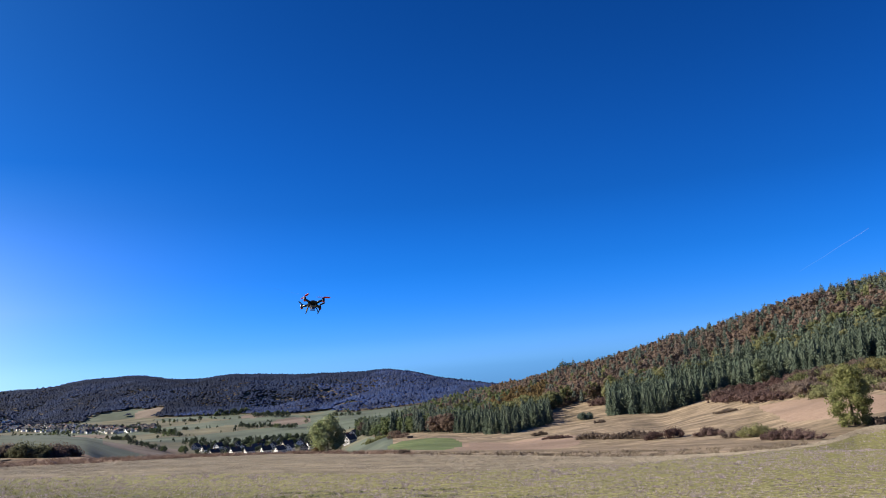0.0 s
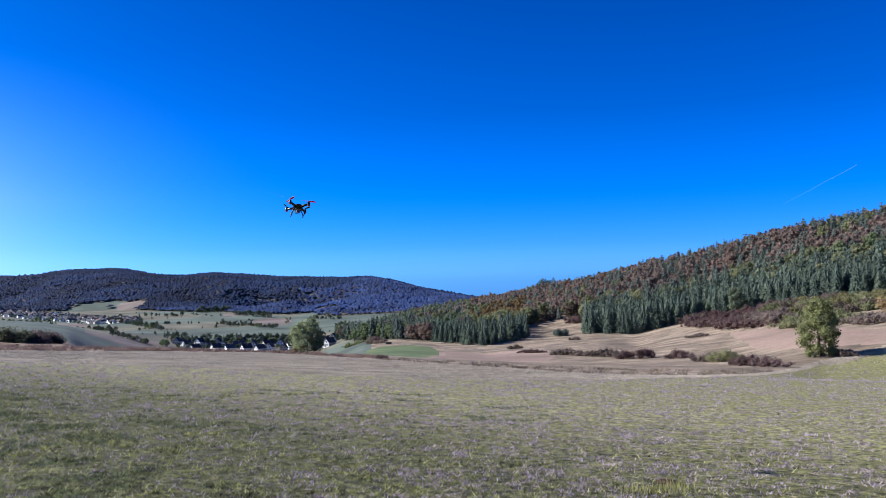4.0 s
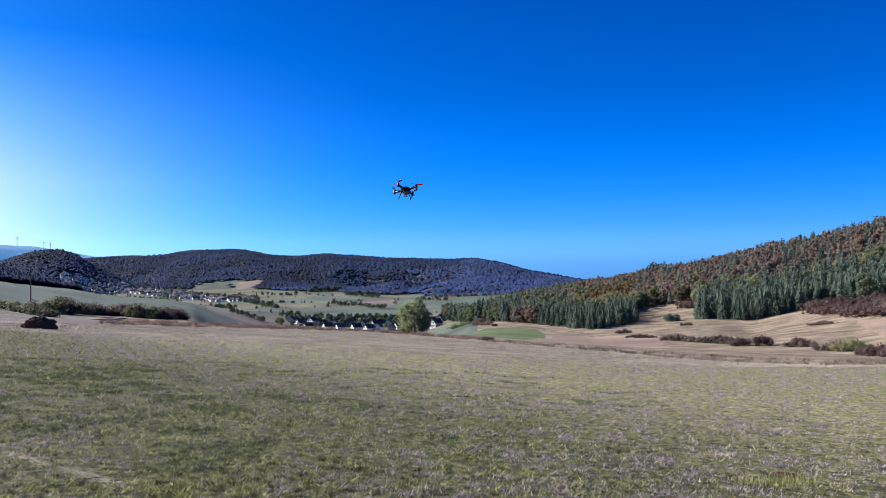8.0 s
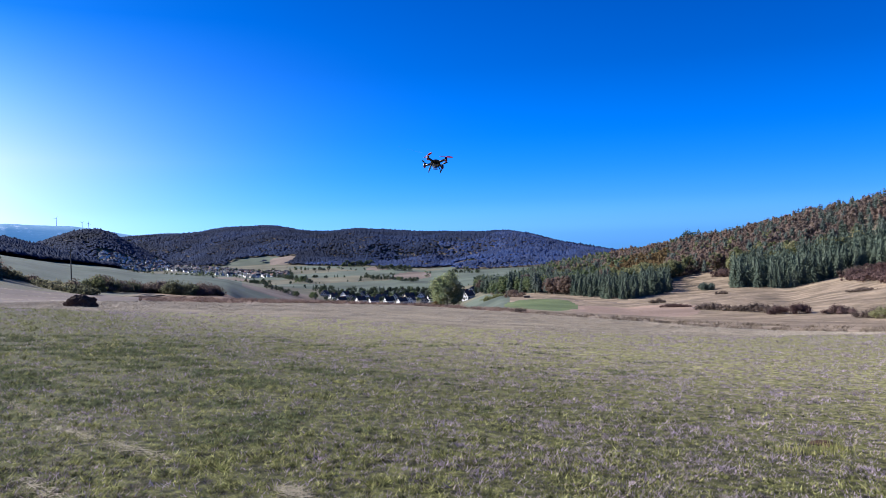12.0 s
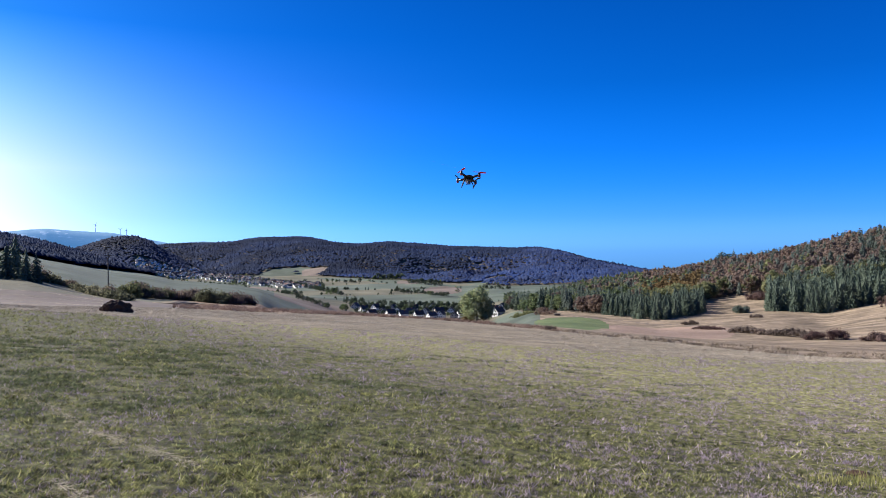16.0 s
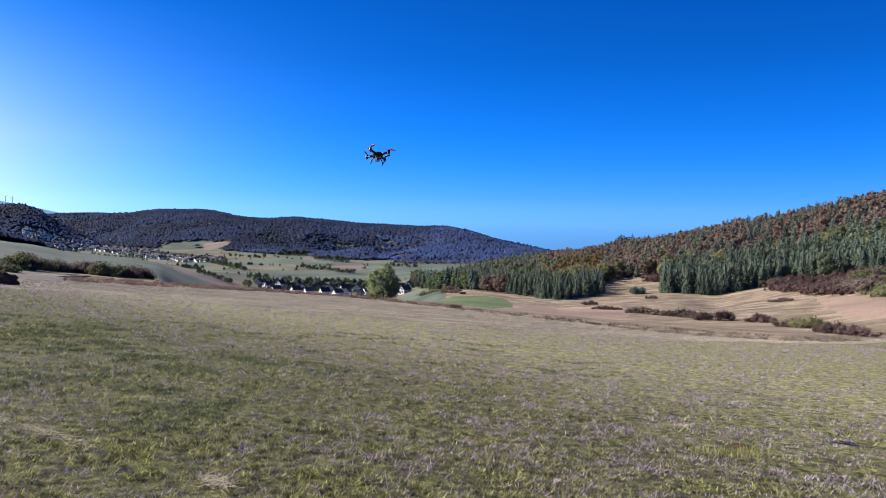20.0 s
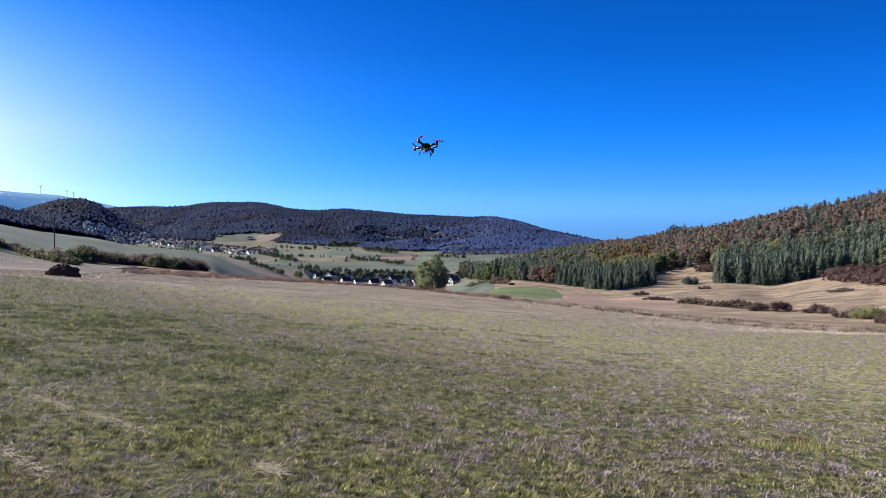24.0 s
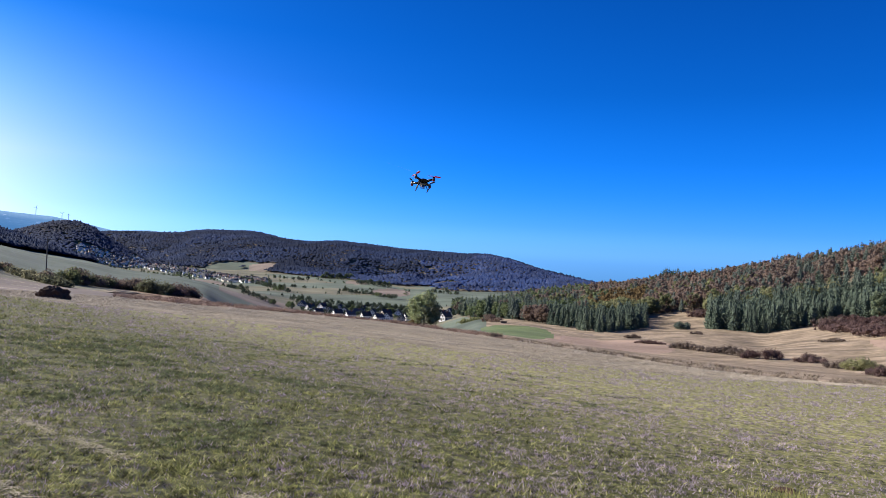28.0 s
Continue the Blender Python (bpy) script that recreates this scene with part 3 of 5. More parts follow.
def cover(az, r):
    """What covers the ground at a place."""
    if abs(az) > 66:
        return "meadow" if r < 150 else "pasture"
    x, y = r * math.sin(radians(az)), r * math.cos(radians(az))
    wob = 1 + 0.02 * fold(x, y, 14, 2.2)
    e, s, b = (float(f(az)[0]) for f in (meadow_end, strip_end, brink))
    h, w = float(hollow(az)[0]), float(wood_foot(az)[0])
    if r < e * wob:
        return "meadow"
    if r < s * wob:
        return "track" if az > 14 and r > s * wob - 7 else "stubble"
    if wooded(az, r) > 0.5:
        return "litter"
    if inside(az, r, 4.9, 256, 2.7, 88):
        return "crop"
    if inside(az, r, 0.3, 440, 2.1, 75):
        return "pasture"
    if 5 < az < 20 and abs(r - np.interp(az, (5, 7, 12.3, 16.5, 20), (350, 343, 298, 212, 184))) < 2.6:
        return "fallow"
    if inside(az, r, 11.6, 215, 4.6, 52, 4):
        return "ploughed"
    if az > 28.5 and np.interp(az, (28.5, 30, 33, 38, 45), (225, 160, 142, 138, 140)) < r < np.interp(az, (28.5, 32.7, 36, 38, 45), (245, 205, 172, 162, 180)):
        return "ploughed"
    if az > 15 and r < b * 1.5 and r < h * 0.93:
        return "slope"
    if 1 <= az < 2.6 and r > 190 and r < float(near_crest(az)[0]):
        return "pasture"
    if az >= 1 and r < float(near_crest(az)[0]):
        return "slope"
    if r < b * 1.25:
        return "verge" if az > -22 else "fallow"
    if az < -17 and r < h:
        return "hayfield" if az < -24 else "verge"
    if az < -17 and r < w:
        return "pasture"
    if inside(az, r, -7.2, 1440, 0.9, 60) or inside(az, r, -4.6, 1190, 1.4, 95) or inside(az, r, -14.1, 1830, 1.0, 60):
        return "fallow"
    if r > float(far_foot(az)[0]):
        return ("pasture", "hayfield", "pasture", "pasture", "hayfield")[(int((x + 0.2 * y) // 60) * 7 + int((y + 0.3 * x) // 75) * 3) % 5]
    u, v = x * 0.86 + y * 0.5, -x * 0.5 + y * 0.86
    k = int(math.floor(v / 150 + 0.4 * math.sin(u / 300)))
    return str(PATCH[(k * 31 + int(math.floor(u / (170 + 60 * ((k * 7) % 3)))) * 57) % 997])


def build_ground():
    sn, cs = np.sin(np.radians(AZ)), np.cos(np.radians(AZ))
    n, m = len(AZ), len(RR)
    v = np.stack([np.outer(sn, RR), np.outer(cs, RR), LAND], 2).reshape(-1, 3)
    i, j = np.meshgrid(np.arange(n - 1), np.arange(1, m - 1), indexing="ij")
    q = np.stack([i * m + j, i * m + j + 1, (i + 1) * m + j + 1, (i + 1) * m + j], 2).reshape(-1, 4)
    me = bpy.data.meshes.new("ground")
    me.from_pydata(v.tolist(), [], q.tolist() + [(k * m + 1, (k + 1) * m + 1, 0) for k in range(n - 1)])
    for k in GROUNDS:
        me.materials.append(M[k])
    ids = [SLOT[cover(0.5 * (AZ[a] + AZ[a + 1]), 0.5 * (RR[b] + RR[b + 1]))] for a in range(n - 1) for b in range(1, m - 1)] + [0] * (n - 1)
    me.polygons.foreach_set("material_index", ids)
    me.polygons.foreach_set("use_smooth", [True] * len(ids))
    me.validate()
    return tagged(new("ground", me), "rolling valley ground of mown meadow, stubble and fields", "ground", kind="structure")


build_ground()


# ---- helpers for things ----
def shape(name, verts, faces, mat, smooth=False):
    me = bpy.data.meshes.new(name)
    me.from_pydata([tuple(p) for p in verts], [], [tuple(f) for f in faces])
    me.materials.append(M[mat])
    if smooth:
        me.polygons.foreach_set("use_smooth", [True] * len(me.polygons))
    return me


def part(name, me, parent, label="", m=None):
    ob = new(name, me)
    ob.parent = parent
    if m is not None:
        ob.matrix_local = m
    return tagged(ob, label) if label else ob


def bm_mesh(name, bm, mat, smooth=False):
    me = bpy.data.meshes.new(name)
    bm.normal_update()
    bm.to_mesh(me)
    bm.free()
    me.materials.append(M[mat])
    if smooth:
        me.polygons.foreach_set("use_smooth", [True] * len(me.polygons))
    return me


def tube_rows(path, radii, sides=6):
    """Verts and faces of a tapering tube along a path."""
    v, f = [], []
    for k, (p, r) in enumerate(zip(path, radii)):
        p = Vector(p)
        way = (Vector(path[min(k + 1, len(path) - 1)]) - Vector(path[max(k - 1, 0)])).normalized()
        side = way.orthogonal().normalized()
        up = way.cross(side)
        for s in range(sides):
            a = 2 * math.pi * s / sides
            v.append(p + side * (math.cos(a) * r) + up * (math.sin(a) * r))
    for k in range(len(path) - 1):
        for s in range(sides):
            t = (s + 1) % sides
            f.append((k * sides + s, k * sides + t, (k + 1) * sides + t, (k + 1) * sides + s))
    f.append(tuple(range(sides))[::-1])
    f.append(tuple((len(path) - 1) * sides + s for s in range(sides)))
    return v, f


def join(*pieces):
    v, f = [], []
    for pv, pf in pieces:
        o = len(v)
        v += [tuple(p) for p in pv]
        f += [tuple(i + o for i in q) for q in pf]
    return v, f


def leaf_cloud(blobs, count, size, seed, squash=0.8, loose=0.65, spread=0.48):
    """Small leaf sprays on and in a set of blobs (centre, radius)."""
    g = np.random.default_rng(seed)
    c = np.array([b[0] for b in blobs], float)
    rad = np.array([b[1] for b in blobs], float)
    w = rad ** 2 / (rad ** 2).sum()
    k = g.choice(len(blobs), count, p=w)
    d = g.normal(size=(count, 3))
    d /= np.linalg.norm(d, axis=1)[:, None]
    p = c[k] + d * (rad[k] * (1.16 - spread * g.random(count)))[:, None] * np.array([1, 1, squash])
    a = loose * g.normal(size=(count, 3)) + d
    a /= np.linalg.norm(a, axis=1)[:, None]
    t = np.cross(a, g.normal(size=(count, 3)))
    t /= np.linalg.norm(t, axis=1)[:, None]
    b = np.cross(a, t)
    s = (size * (0.55 + 0.9 * g.random(count)))[:, None]
    q = np.stack([p - t * s, p + b * s * 0.6, p + t * s, p - b * s * 0.6], 1).reshape(-1, 3)
    f = np.arange(count * 4).reshape(-1, 4)
    return q.tolist(), f.tolist()


def blob_core(blobs, seed, shrink=0.72):
    """Uneven dark cores that close a crown."""
    g = random.Random(seed)
    pieces = []
    for c, r in blobs:
        bm = bmesh.new()
        bmesh.ops.create_icosphere(bm, subdivisions=1, radius=r * shrink)
        for p in bm.verts:
            p.co *= 0.75 + 0.5 * g.random()
            p.co.z *= 0.85
            p.co += Vector(c)
        bm.verts.index_update()
        pieces.append(([p.co.copy() for p in bm.verts], [[q.index for q in fc.verts] for fc in bm.faces]))
        bm.free()
    return join(*pieces)


def crown_blobs(h, width, low, seed, n=11):
    """Blobs of a broad crown from the height low up to h."""
    g = random.Random(seed)
    out = [((0, 0, low + (h - low) * 0.55), width * 0.3)]
    for k in range(n):
        t = (k + 0.5) / n
        z = low + (h - low) * (0.1 + 0.8 * t)
        reach = width * 0.5 * (math.sin(math.pi * (0.22 + 0.7 * t)) ** 0.8) * (0.6 + 0.3 * g.random())
        a = k * 2.4 + g.random()
        out.append(((math.cos(a) * reach * 0.95, math.sin(a) * reach * 0.95, z), width * (0.13 + 0.1 * g.random())))
    return out


def broadleaf_meshes(h, width, low, mat, seed, leaves, size, blobs=11):
    b = crown_blobs(h, width, low, seed, blobs)
    crown = shape("crown", *join(blob_core(b, seed, 0.62), leaf_cloud(b, leaves, size, seed, 0.8, 0.4, 0.6)), mat)
    g = random.Random(seed)
    stem = [tube_rows([(0, 0, -0.3), (0.05 * h * (g.random() - 0.5), 0, h * 0.3), (0, 0.04 * h * (g.random() - 0.5), h * 0.75)], [h * 0.03, h * 0.022, h * 0.006])]
    for k in range(5):
        c, r = b[1 + (k * 2) % (len(b) - 1)]
        stem.append(tube_rows([(0, 0, low * 0.7 + k * 0.06 * h), (c[0] * 0.5, c[1] * 0.5, (low * 0.8 + c[2]) * 0.5), c], [h * 0.014, h * 0.009, h * 0.004], 5))
    return crown, shape("trunk", *join(*stem), "bark")


def spruce_meshes(h, width, mat, seed, tiers=12, low=0.05, blunt=0.62, sprays=0, spray=0.34):
    g = random.Random(seed)
    v, f = [], []
    for k in range(tiers):
        t = k / (tiers - 1)
        z = h * (low + (0.93 - low) * t)
        r = width * 0.5 * (1 - t) ** blunt + width * 0.05
        tip = min(h, z + h * 0.17 * (1 - 0.4 * t))
        n = 8 if t < 0.7 else 6
        o = len(v)
        v.append((0, 0, tip))
        turn = g.random() * 6
        for s in range(n * 2):
            a = turn + math.pi * s / n
            reach = r * (0.78 + 0.4 * g.random()) if s % 2 == 0 else r * (0.45 + 0.15 * g.random())
            drop = h * 0.028 * (0.5 + 0.9 * g.random()) if s % 2 == 0 else -h * 0.012
            v.append((math.cos(a) * reach, math.sin(a) * reach, z - drop))
        v.append((0, 0, z + h * 0.03))
        for s in range(n * 2):
            f.append((o, o + 1 + s, o + 1 + (s + 1) % (n * 2)))
            f.append((o + 1 + n * 2, o + 1 + (s + 1) % (n * 2), o + 1 + s))
    # loose sprays of needles that break the outline of the whorls
    blobs = [((0, 0, h * (low + 0.06 + 0.84 * k / 8)), width * (0.5 * (1 - k / 9) ** blunt + 0.02)) for k in range(7)]
    if sprays:
        v, f = join((v, f), leaf_cloud(blobs, sprays, spray, seed, 0.5))
    return shape("crown", v, f, mat), shape("trunk", *tube_rows([(0, 0, -0.3), (0, 0, h * 0.5), (0, 0, h * 0.93)], [h * 0.018, h * 0.012, h * 0.003]), "bark")


def tree_thing(name, meshes, label, category, group=""):
    ob = tagged(new(name), label, category, group)
    part("crown", meshes[0], ob)
    part("trunk", meshes[1], ob)
    return ob


def stand(ob, az, r, scale=1.0, turn=0.0, sink=0.0):
    """A copy of a thing, standing on the ground at a bearing and distance."""
    p = ground_at(az, r)
    c = copy_thing(ob, Matrix.Translation((p.x, p.y, p.z - sink)) @ Matrix.Rotation(turn, 4, "Z"))
    c.scale = (scale, scale, scale)
    return c


PROTOS = []


def proto(ob):
    PROTOS.append(ob)
    return ob


def clear_protos():
    for ob in PROTOS:
        for o in (*ob.children_recursive, ob):
            bpy.data.objects.remove(o)
    PROTOS.clear()


# ---- the woods ----
def light_copies(ob, places, name, label, category):
    """Many like trees as one joined mesh a material: the countless rest of a wood."""
    for child in ob.children:
        v = np.array([p.co for p in child.data.vertices])
        f = [tuple(q.vertices) for q in child.data.polygons]
        verts, faces = [], []
        for az, r, s, turn in places:
            p = ground_at(az, r)
            c, n = math.cos(turn) * s, math.sin(turn) * s
            w = np.stack([v[:, 0] * c - v[:, 1] * n + p.x, v[:, 0] * n + v[:, 1] * c + p.y, v[:, 2] * s + p.z - 0.2], 1)
            o = len(verts)
            verts.extend(w.tolist())
            faces.extend([tuple(i + o for i in q) for q in f])
        me = bpy.data.meshes.new(name)
        me.from_pydata(verts, [], faces)
        me.materials.append(child.data.materials[0])
        tagged(new(name, me), label, category, kind="stuff")


SPRUCES = [proto(tree_thing("spruce", spruce_meshes(h, w, "needles", 40 + k, n, 0.03, blunt, 210, 0.42), "dark green spruce at the edge of the hillside plantation", "conifer tree", "spruces on the hill")) for k, (h, w, n, blunt) in enumerate(((9.6, 4.2, 10, 0.55), (11.4, 4.6, 11, 0.62), (12.8, 5.4, 12, 0.7), (10.8, 5.2, 11, 0.48), (12.0, 4.0, 11, 0.6)))]
PINES = [proto(tree_thing("pine", spruce_meshes(10.5 + 1.5 * k, 4.8, "needles_pale", 60 + k, 9, 0.2, 0.5, 120), "pale green conifer among the hillside forest", "conifer tree", "pines on the hill")) for k in range(2)]
LEAFY = {}
for mat, word in (("leaf_green", "green"), ("valley_leaf", "dark green"), ("leaf_olive", "olive green"), ("leaf_gold", "golden autumn"), ("leaf_rust", "rust-brown autumn"), ("twigs", "bare brown")):
    LEAFY[mat] = [proto(tree_thing("broadleaf_tree", broadleaf_meshes(9.4 + 1.8 * k, 9.4, 1.2, mat, 80 + k, 420, 0.5), f"{word} broadleaf tree in the hillside forest", "tree", "broadleaf trees on the hill")) for k in range(2)]

# slighter builds of the same trees, for the countless rest
SLIGHT = {}
for mat, trees in LEAFY.items():
    for k, ob in enumerate(trees):
        b = crown_blobs(9 + 1.8 * k, 9.6, 0.8, 180 + k, 6)
        slight = proto(tagged(new("slight_tree"), "", "tree"))
        part("crown", shape("crown", *join(blob_core(b, 5 + k, 0.62), leaf_cloud(b, 150, 0.78, 7 + k, 0.8, 0.3, 0.62)), mat), slight)
        SLIGHT[ob] = slight
for k, ob in enumerate(SPRUCES + PINES):
    slight = proto(tagged(new("slight_tree"), "", "tree"))
    part("crown", spruce_meshes(10.2 + 0.9 * (k % 5), 4.2 + 0.5 * (k % 3), "needles" if k < 5 else "needles_pale", 140 + k, 6, 0.1 if k < 5 else 0.25, 0.55, 90, 0.55)[0], slight)
    SLIGHT[ob] = slight
TINY = []
for k, mat in enumerate(("valley_leaf", "leaf_green", "valley_leaf", "valley_leaf")):
    b = crown_blobs(10 + k, 8.5, 0.8, 210 + k, 4)
    TINY.append(proto(tagged(new("slight_tree"), "", "tree")))
    part("crown", shape("crown", *join(blob_core(b, 8 + k, 0.9), leaf_cloud(b, 20, 1.4, 9 + k)), mat), TINY[k])

wood_rng = random.Random(11)


def hill_kind(az, r):
    """Which tree grows where on the near hill."""
    depth = r - float(wood_foot(az)[0])
    p = wood_rng.random()
    if az < 5.5:
        return wood_rng.choice(LEAFY["leaf_green"] + LEAFY["twigs"][:1] + PINES + SPRUCES[:3] + SPRUCES[3:])
    if 5.5 < az < 7.3 and depth < 22:
        return wood_rng.choice(LEAFY["leaf_rust"])
    if az < 14.2 and depth < 75:
        return wood_rng.choice(SPRUCES)
    top = float(np.interp(az, (18.3, 20, 22.5, 25, 25.6, 28, 33, 45), (90, 115, 130, 112, 140, 130, 105, 85)))
    if 18.3 <= az and depth < top * (1 + 0.22 * noise.noise(Vector((az * 1.3, 0.5, 2.0)))):
        return wood_rng.choice(SPRUCES if depth < top - 45 or p < 0.7 else PINES + LEAFY["leaf_olive"])
    if az > 17 and r > float(near_crest(az)[0]) - 30 and p < 0.5:
        return wood_rng.choice(SPRUCES + PINES)
    # kinds stand in groups: olive above the spruces, then rust and gold, bare brown crowns and pines towards the skyline
    x, y = r * math.sin(radians(az)), r * math.cos(radians(az))
    group = 0.9 * noise.noise(Vector((x / 90, y / 90, 6.6))) + 0.12 * (p - 0.5)
    up = depth / (float(near_crest(az)[0]) - float(wood_foot(az)[0])) + 0.3 * noise.noise(Vector((x / 60, y / 60, 3.1)))
    if wood_rng.random() < (0.09 if az < 14 else 0.22 if az < 20 else 0.34 if up < 0.75 else 0.42):
        return wood_rng.choice(PINES + PINES + SPRUCES[:1])
    if az < 10:
        if p < 0.3:
            return wood_rng.choice(PINES + SPRUCES[:2])
        order = ("leaf_green", "twigs", "leaf_olive", "leaf_green", "leaf_rust")
    elif az < 14:
        order = ("leaf_olive", "leaf_green", "leaf_gold", "leaf_olive") if up < 0.62 else ("leaf_rust", "leaf_gold", "leaf_rust", "twigs", "leaf_rust")
    elif az < 20:
        order = ("leaf_gold", "leaf_olive", "leaf_rust", "leaf_olive") if up < 0.55 else ("twigs", "leaf_rust", "twigs", "leaf_olive")
    elif az < 27:
        order = ("leaf_olive", "leaf_green", "leaf_olive", "twigs") if up < 0.5 else ("twigs", "leaf_rust", "twigs", "twigs", "leaf_rust")
    else:
        order = ("leaf_green", "twigs", "leaf_rust", "leaf_rust", "twigs", "leaf_olive")
    return wood_rng.choice(LEAFY[order[min(len(order) - 1, max(0, int(len(order) * (0.5 + 0.85 * group))))]])


def plant_hill():
    spots = []
    r = 300.0
    while r < 900:
        step = 4.3 if r < 480 else 7.4
        az = 0.6
        while az < 46:
            a, d = az + (wood_rng.random() - 0.5) * math.degrees(step / r) * 0.8, r + (wood_rng.random() - 0.5) * step
            if wooded(a, d) > 0.5 and d < float(near_crest(a)[0]) + 25:
                spots.append((hill_kind(a, d), a, d, (0.72 + 0.45 * wood_rng.random()) * (0.8 if d > float(near_crest(a)[0]) - 45 and a > 12 else 0.95 if d > 480 else 0.82 if 5 < a < 14.2 else 1), wood_rng.random() * 6))
            az += math.degrees(step / r)
        r += step
    # a knot of tall spruces that stands over the skyline
    for k in range(9):
        spots.append((SPRUCES[k % 5], 15.0 + 0.14 * k + 0.05 * wood_rng.random(), 770 + 6 * wood_rng.random(), 1.05 + 0.25 * wood_rng.random(), k))
    spots.sort(key=lambda s: s[2] - float(wood_foot(s[1])[0]))
    count, rest = {}, {}
    for ob, a, d, s, turn in spots:
        kind = ob.name.split(".")[0]
        count[kind] = count.get(kind, 0) + 1
        if count[kind] <= 280:
            stand(ob, a, d, s, turn, 0.2)
        else:
            rest.setdefault(ob, []).append((a, d, s, turn))
    for ob, places in rest.items():
        light_copies(SLIGHT[ob], places, "forest_trees", "dense mixed autumn forest on the hillside", "forest")


plant_hill()


# ---- far woods ----
def far_forest():
    """Crowns of the woods across the valley and on the spur, as one thing that nobody could count."""
    g = np.random.default_rng(21)
    ring = np.array([(math.cos(k * 1.2566), math.sin(k * 1.2566), -0.45) for k in range(5)] + [(0.0, 0.0, 1.0)])
    tri = np.array([(k, (k + 1) % 5, 5) for k in range(5)])
    verts, faces, n = ([], []), ([], []), [0, 0]
    for k in range(165000):
        az = -36 + 50 * g.random()
        r = float(np.sqrt(600 ** 2 + (3050 ** 2 - 600 ** 2) * g.random()))
        if k > 140000:
            az, r = -36 + 11 * g.random(), 640 + 460 * g.random()
        if az > 0.5 and r < 1000:
            continue
        if wooded(az, r) < 0.5 or r > float(far_crest(az)[0]) + 60:
            continue
        wide, tall = 3.4 + 2.6 * g.random(), 6.0 + 2.6 * g.random()
        if r < 1300:
            wide, tall = wide * 0.65, tall * 0.75
        p = ground_at(az, r)
        turn = g.random() * 6
        spire = g.random() < 0.14
        k = ring @ np.array([[math.cos(turn), math.sin(turn), 0], [-math.sin(turn), math.cos(turn), 0], [0, 0, 1]])
        k = k * (0.72 + 0.56 * g.random((6, 1)))
        k[5, :2] = 0.7 * (g.random(2) - 0.5)
        k = k * np.array([wide, wide, tall * (0.55 if spire else 0.27)]) + np.array([p.x, p.y, p.z + tall * 0.6])
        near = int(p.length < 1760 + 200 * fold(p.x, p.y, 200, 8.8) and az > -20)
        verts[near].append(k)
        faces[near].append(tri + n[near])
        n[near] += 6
    for v, f, mat, words in zip(verts, faces, ("far_wood", "mid_wood"), ("dark mixed forest covering the hills across the valley, tinted haze blue", "autumn forest on the valley side, tinted haze blue")):
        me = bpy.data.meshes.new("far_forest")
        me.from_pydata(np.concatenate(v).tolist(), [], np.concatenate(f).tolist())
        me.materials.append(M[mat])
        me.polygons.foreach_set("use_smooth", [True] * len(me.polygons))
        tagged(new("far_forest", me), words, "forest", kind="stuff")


far_forest()


def far_ridge():
    """The last ridge at the end of the valley, beyond all the rest."""
    top = line((-42, 1.45, 0), (-36, 1.42, 0), (-34.4, 1.45, 0), (-33, 1.62, 0), (-31.9, 1.7, 0), (-30.1, 1.56, 0), (-28, 1.45, 0), (-26.5, 1.2, 0), (-25.3, 0.95, 0), (-24.2, 0.72, 0), (-22.8, 0.8, 0), (-21.9, 0.86, 0), (-20.5, 0.74, 0), (-19, 0.4, 0), (-17, 0.0, 0))
    az = np.arange(-42, -17, 0.06)
    rows = []
    for k, (r, share) in enumerate(((4350, 0.0), (4420, 0.3), (4490, 0.6), (4560, 0.84), (4620, 1.0), (4680, 0.9))):
        for a in az:
            h = 4620 * math.tan(radians(float(top(a)[0]))) * share + EYE - 60 * (1 - share)
            x, y = r * math.sin(radians(a)), r * math.cos(radians(a))
            rows.append((x, y, h + (1.2 * noise.noise(Vector((x / 25, y / 25, 5.0))) if k > 3 else 0)))
    n = len(az)
    faces = [(j * n + i, j * n + i + 1, (j + 1) * n + i + 1, (j + 1) * n + i) for j in range(5) for i in range(n - 1)]
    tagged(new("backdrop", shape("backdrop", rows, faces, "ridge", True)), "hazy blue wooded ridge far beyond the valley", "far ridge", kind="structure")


far_ridge()


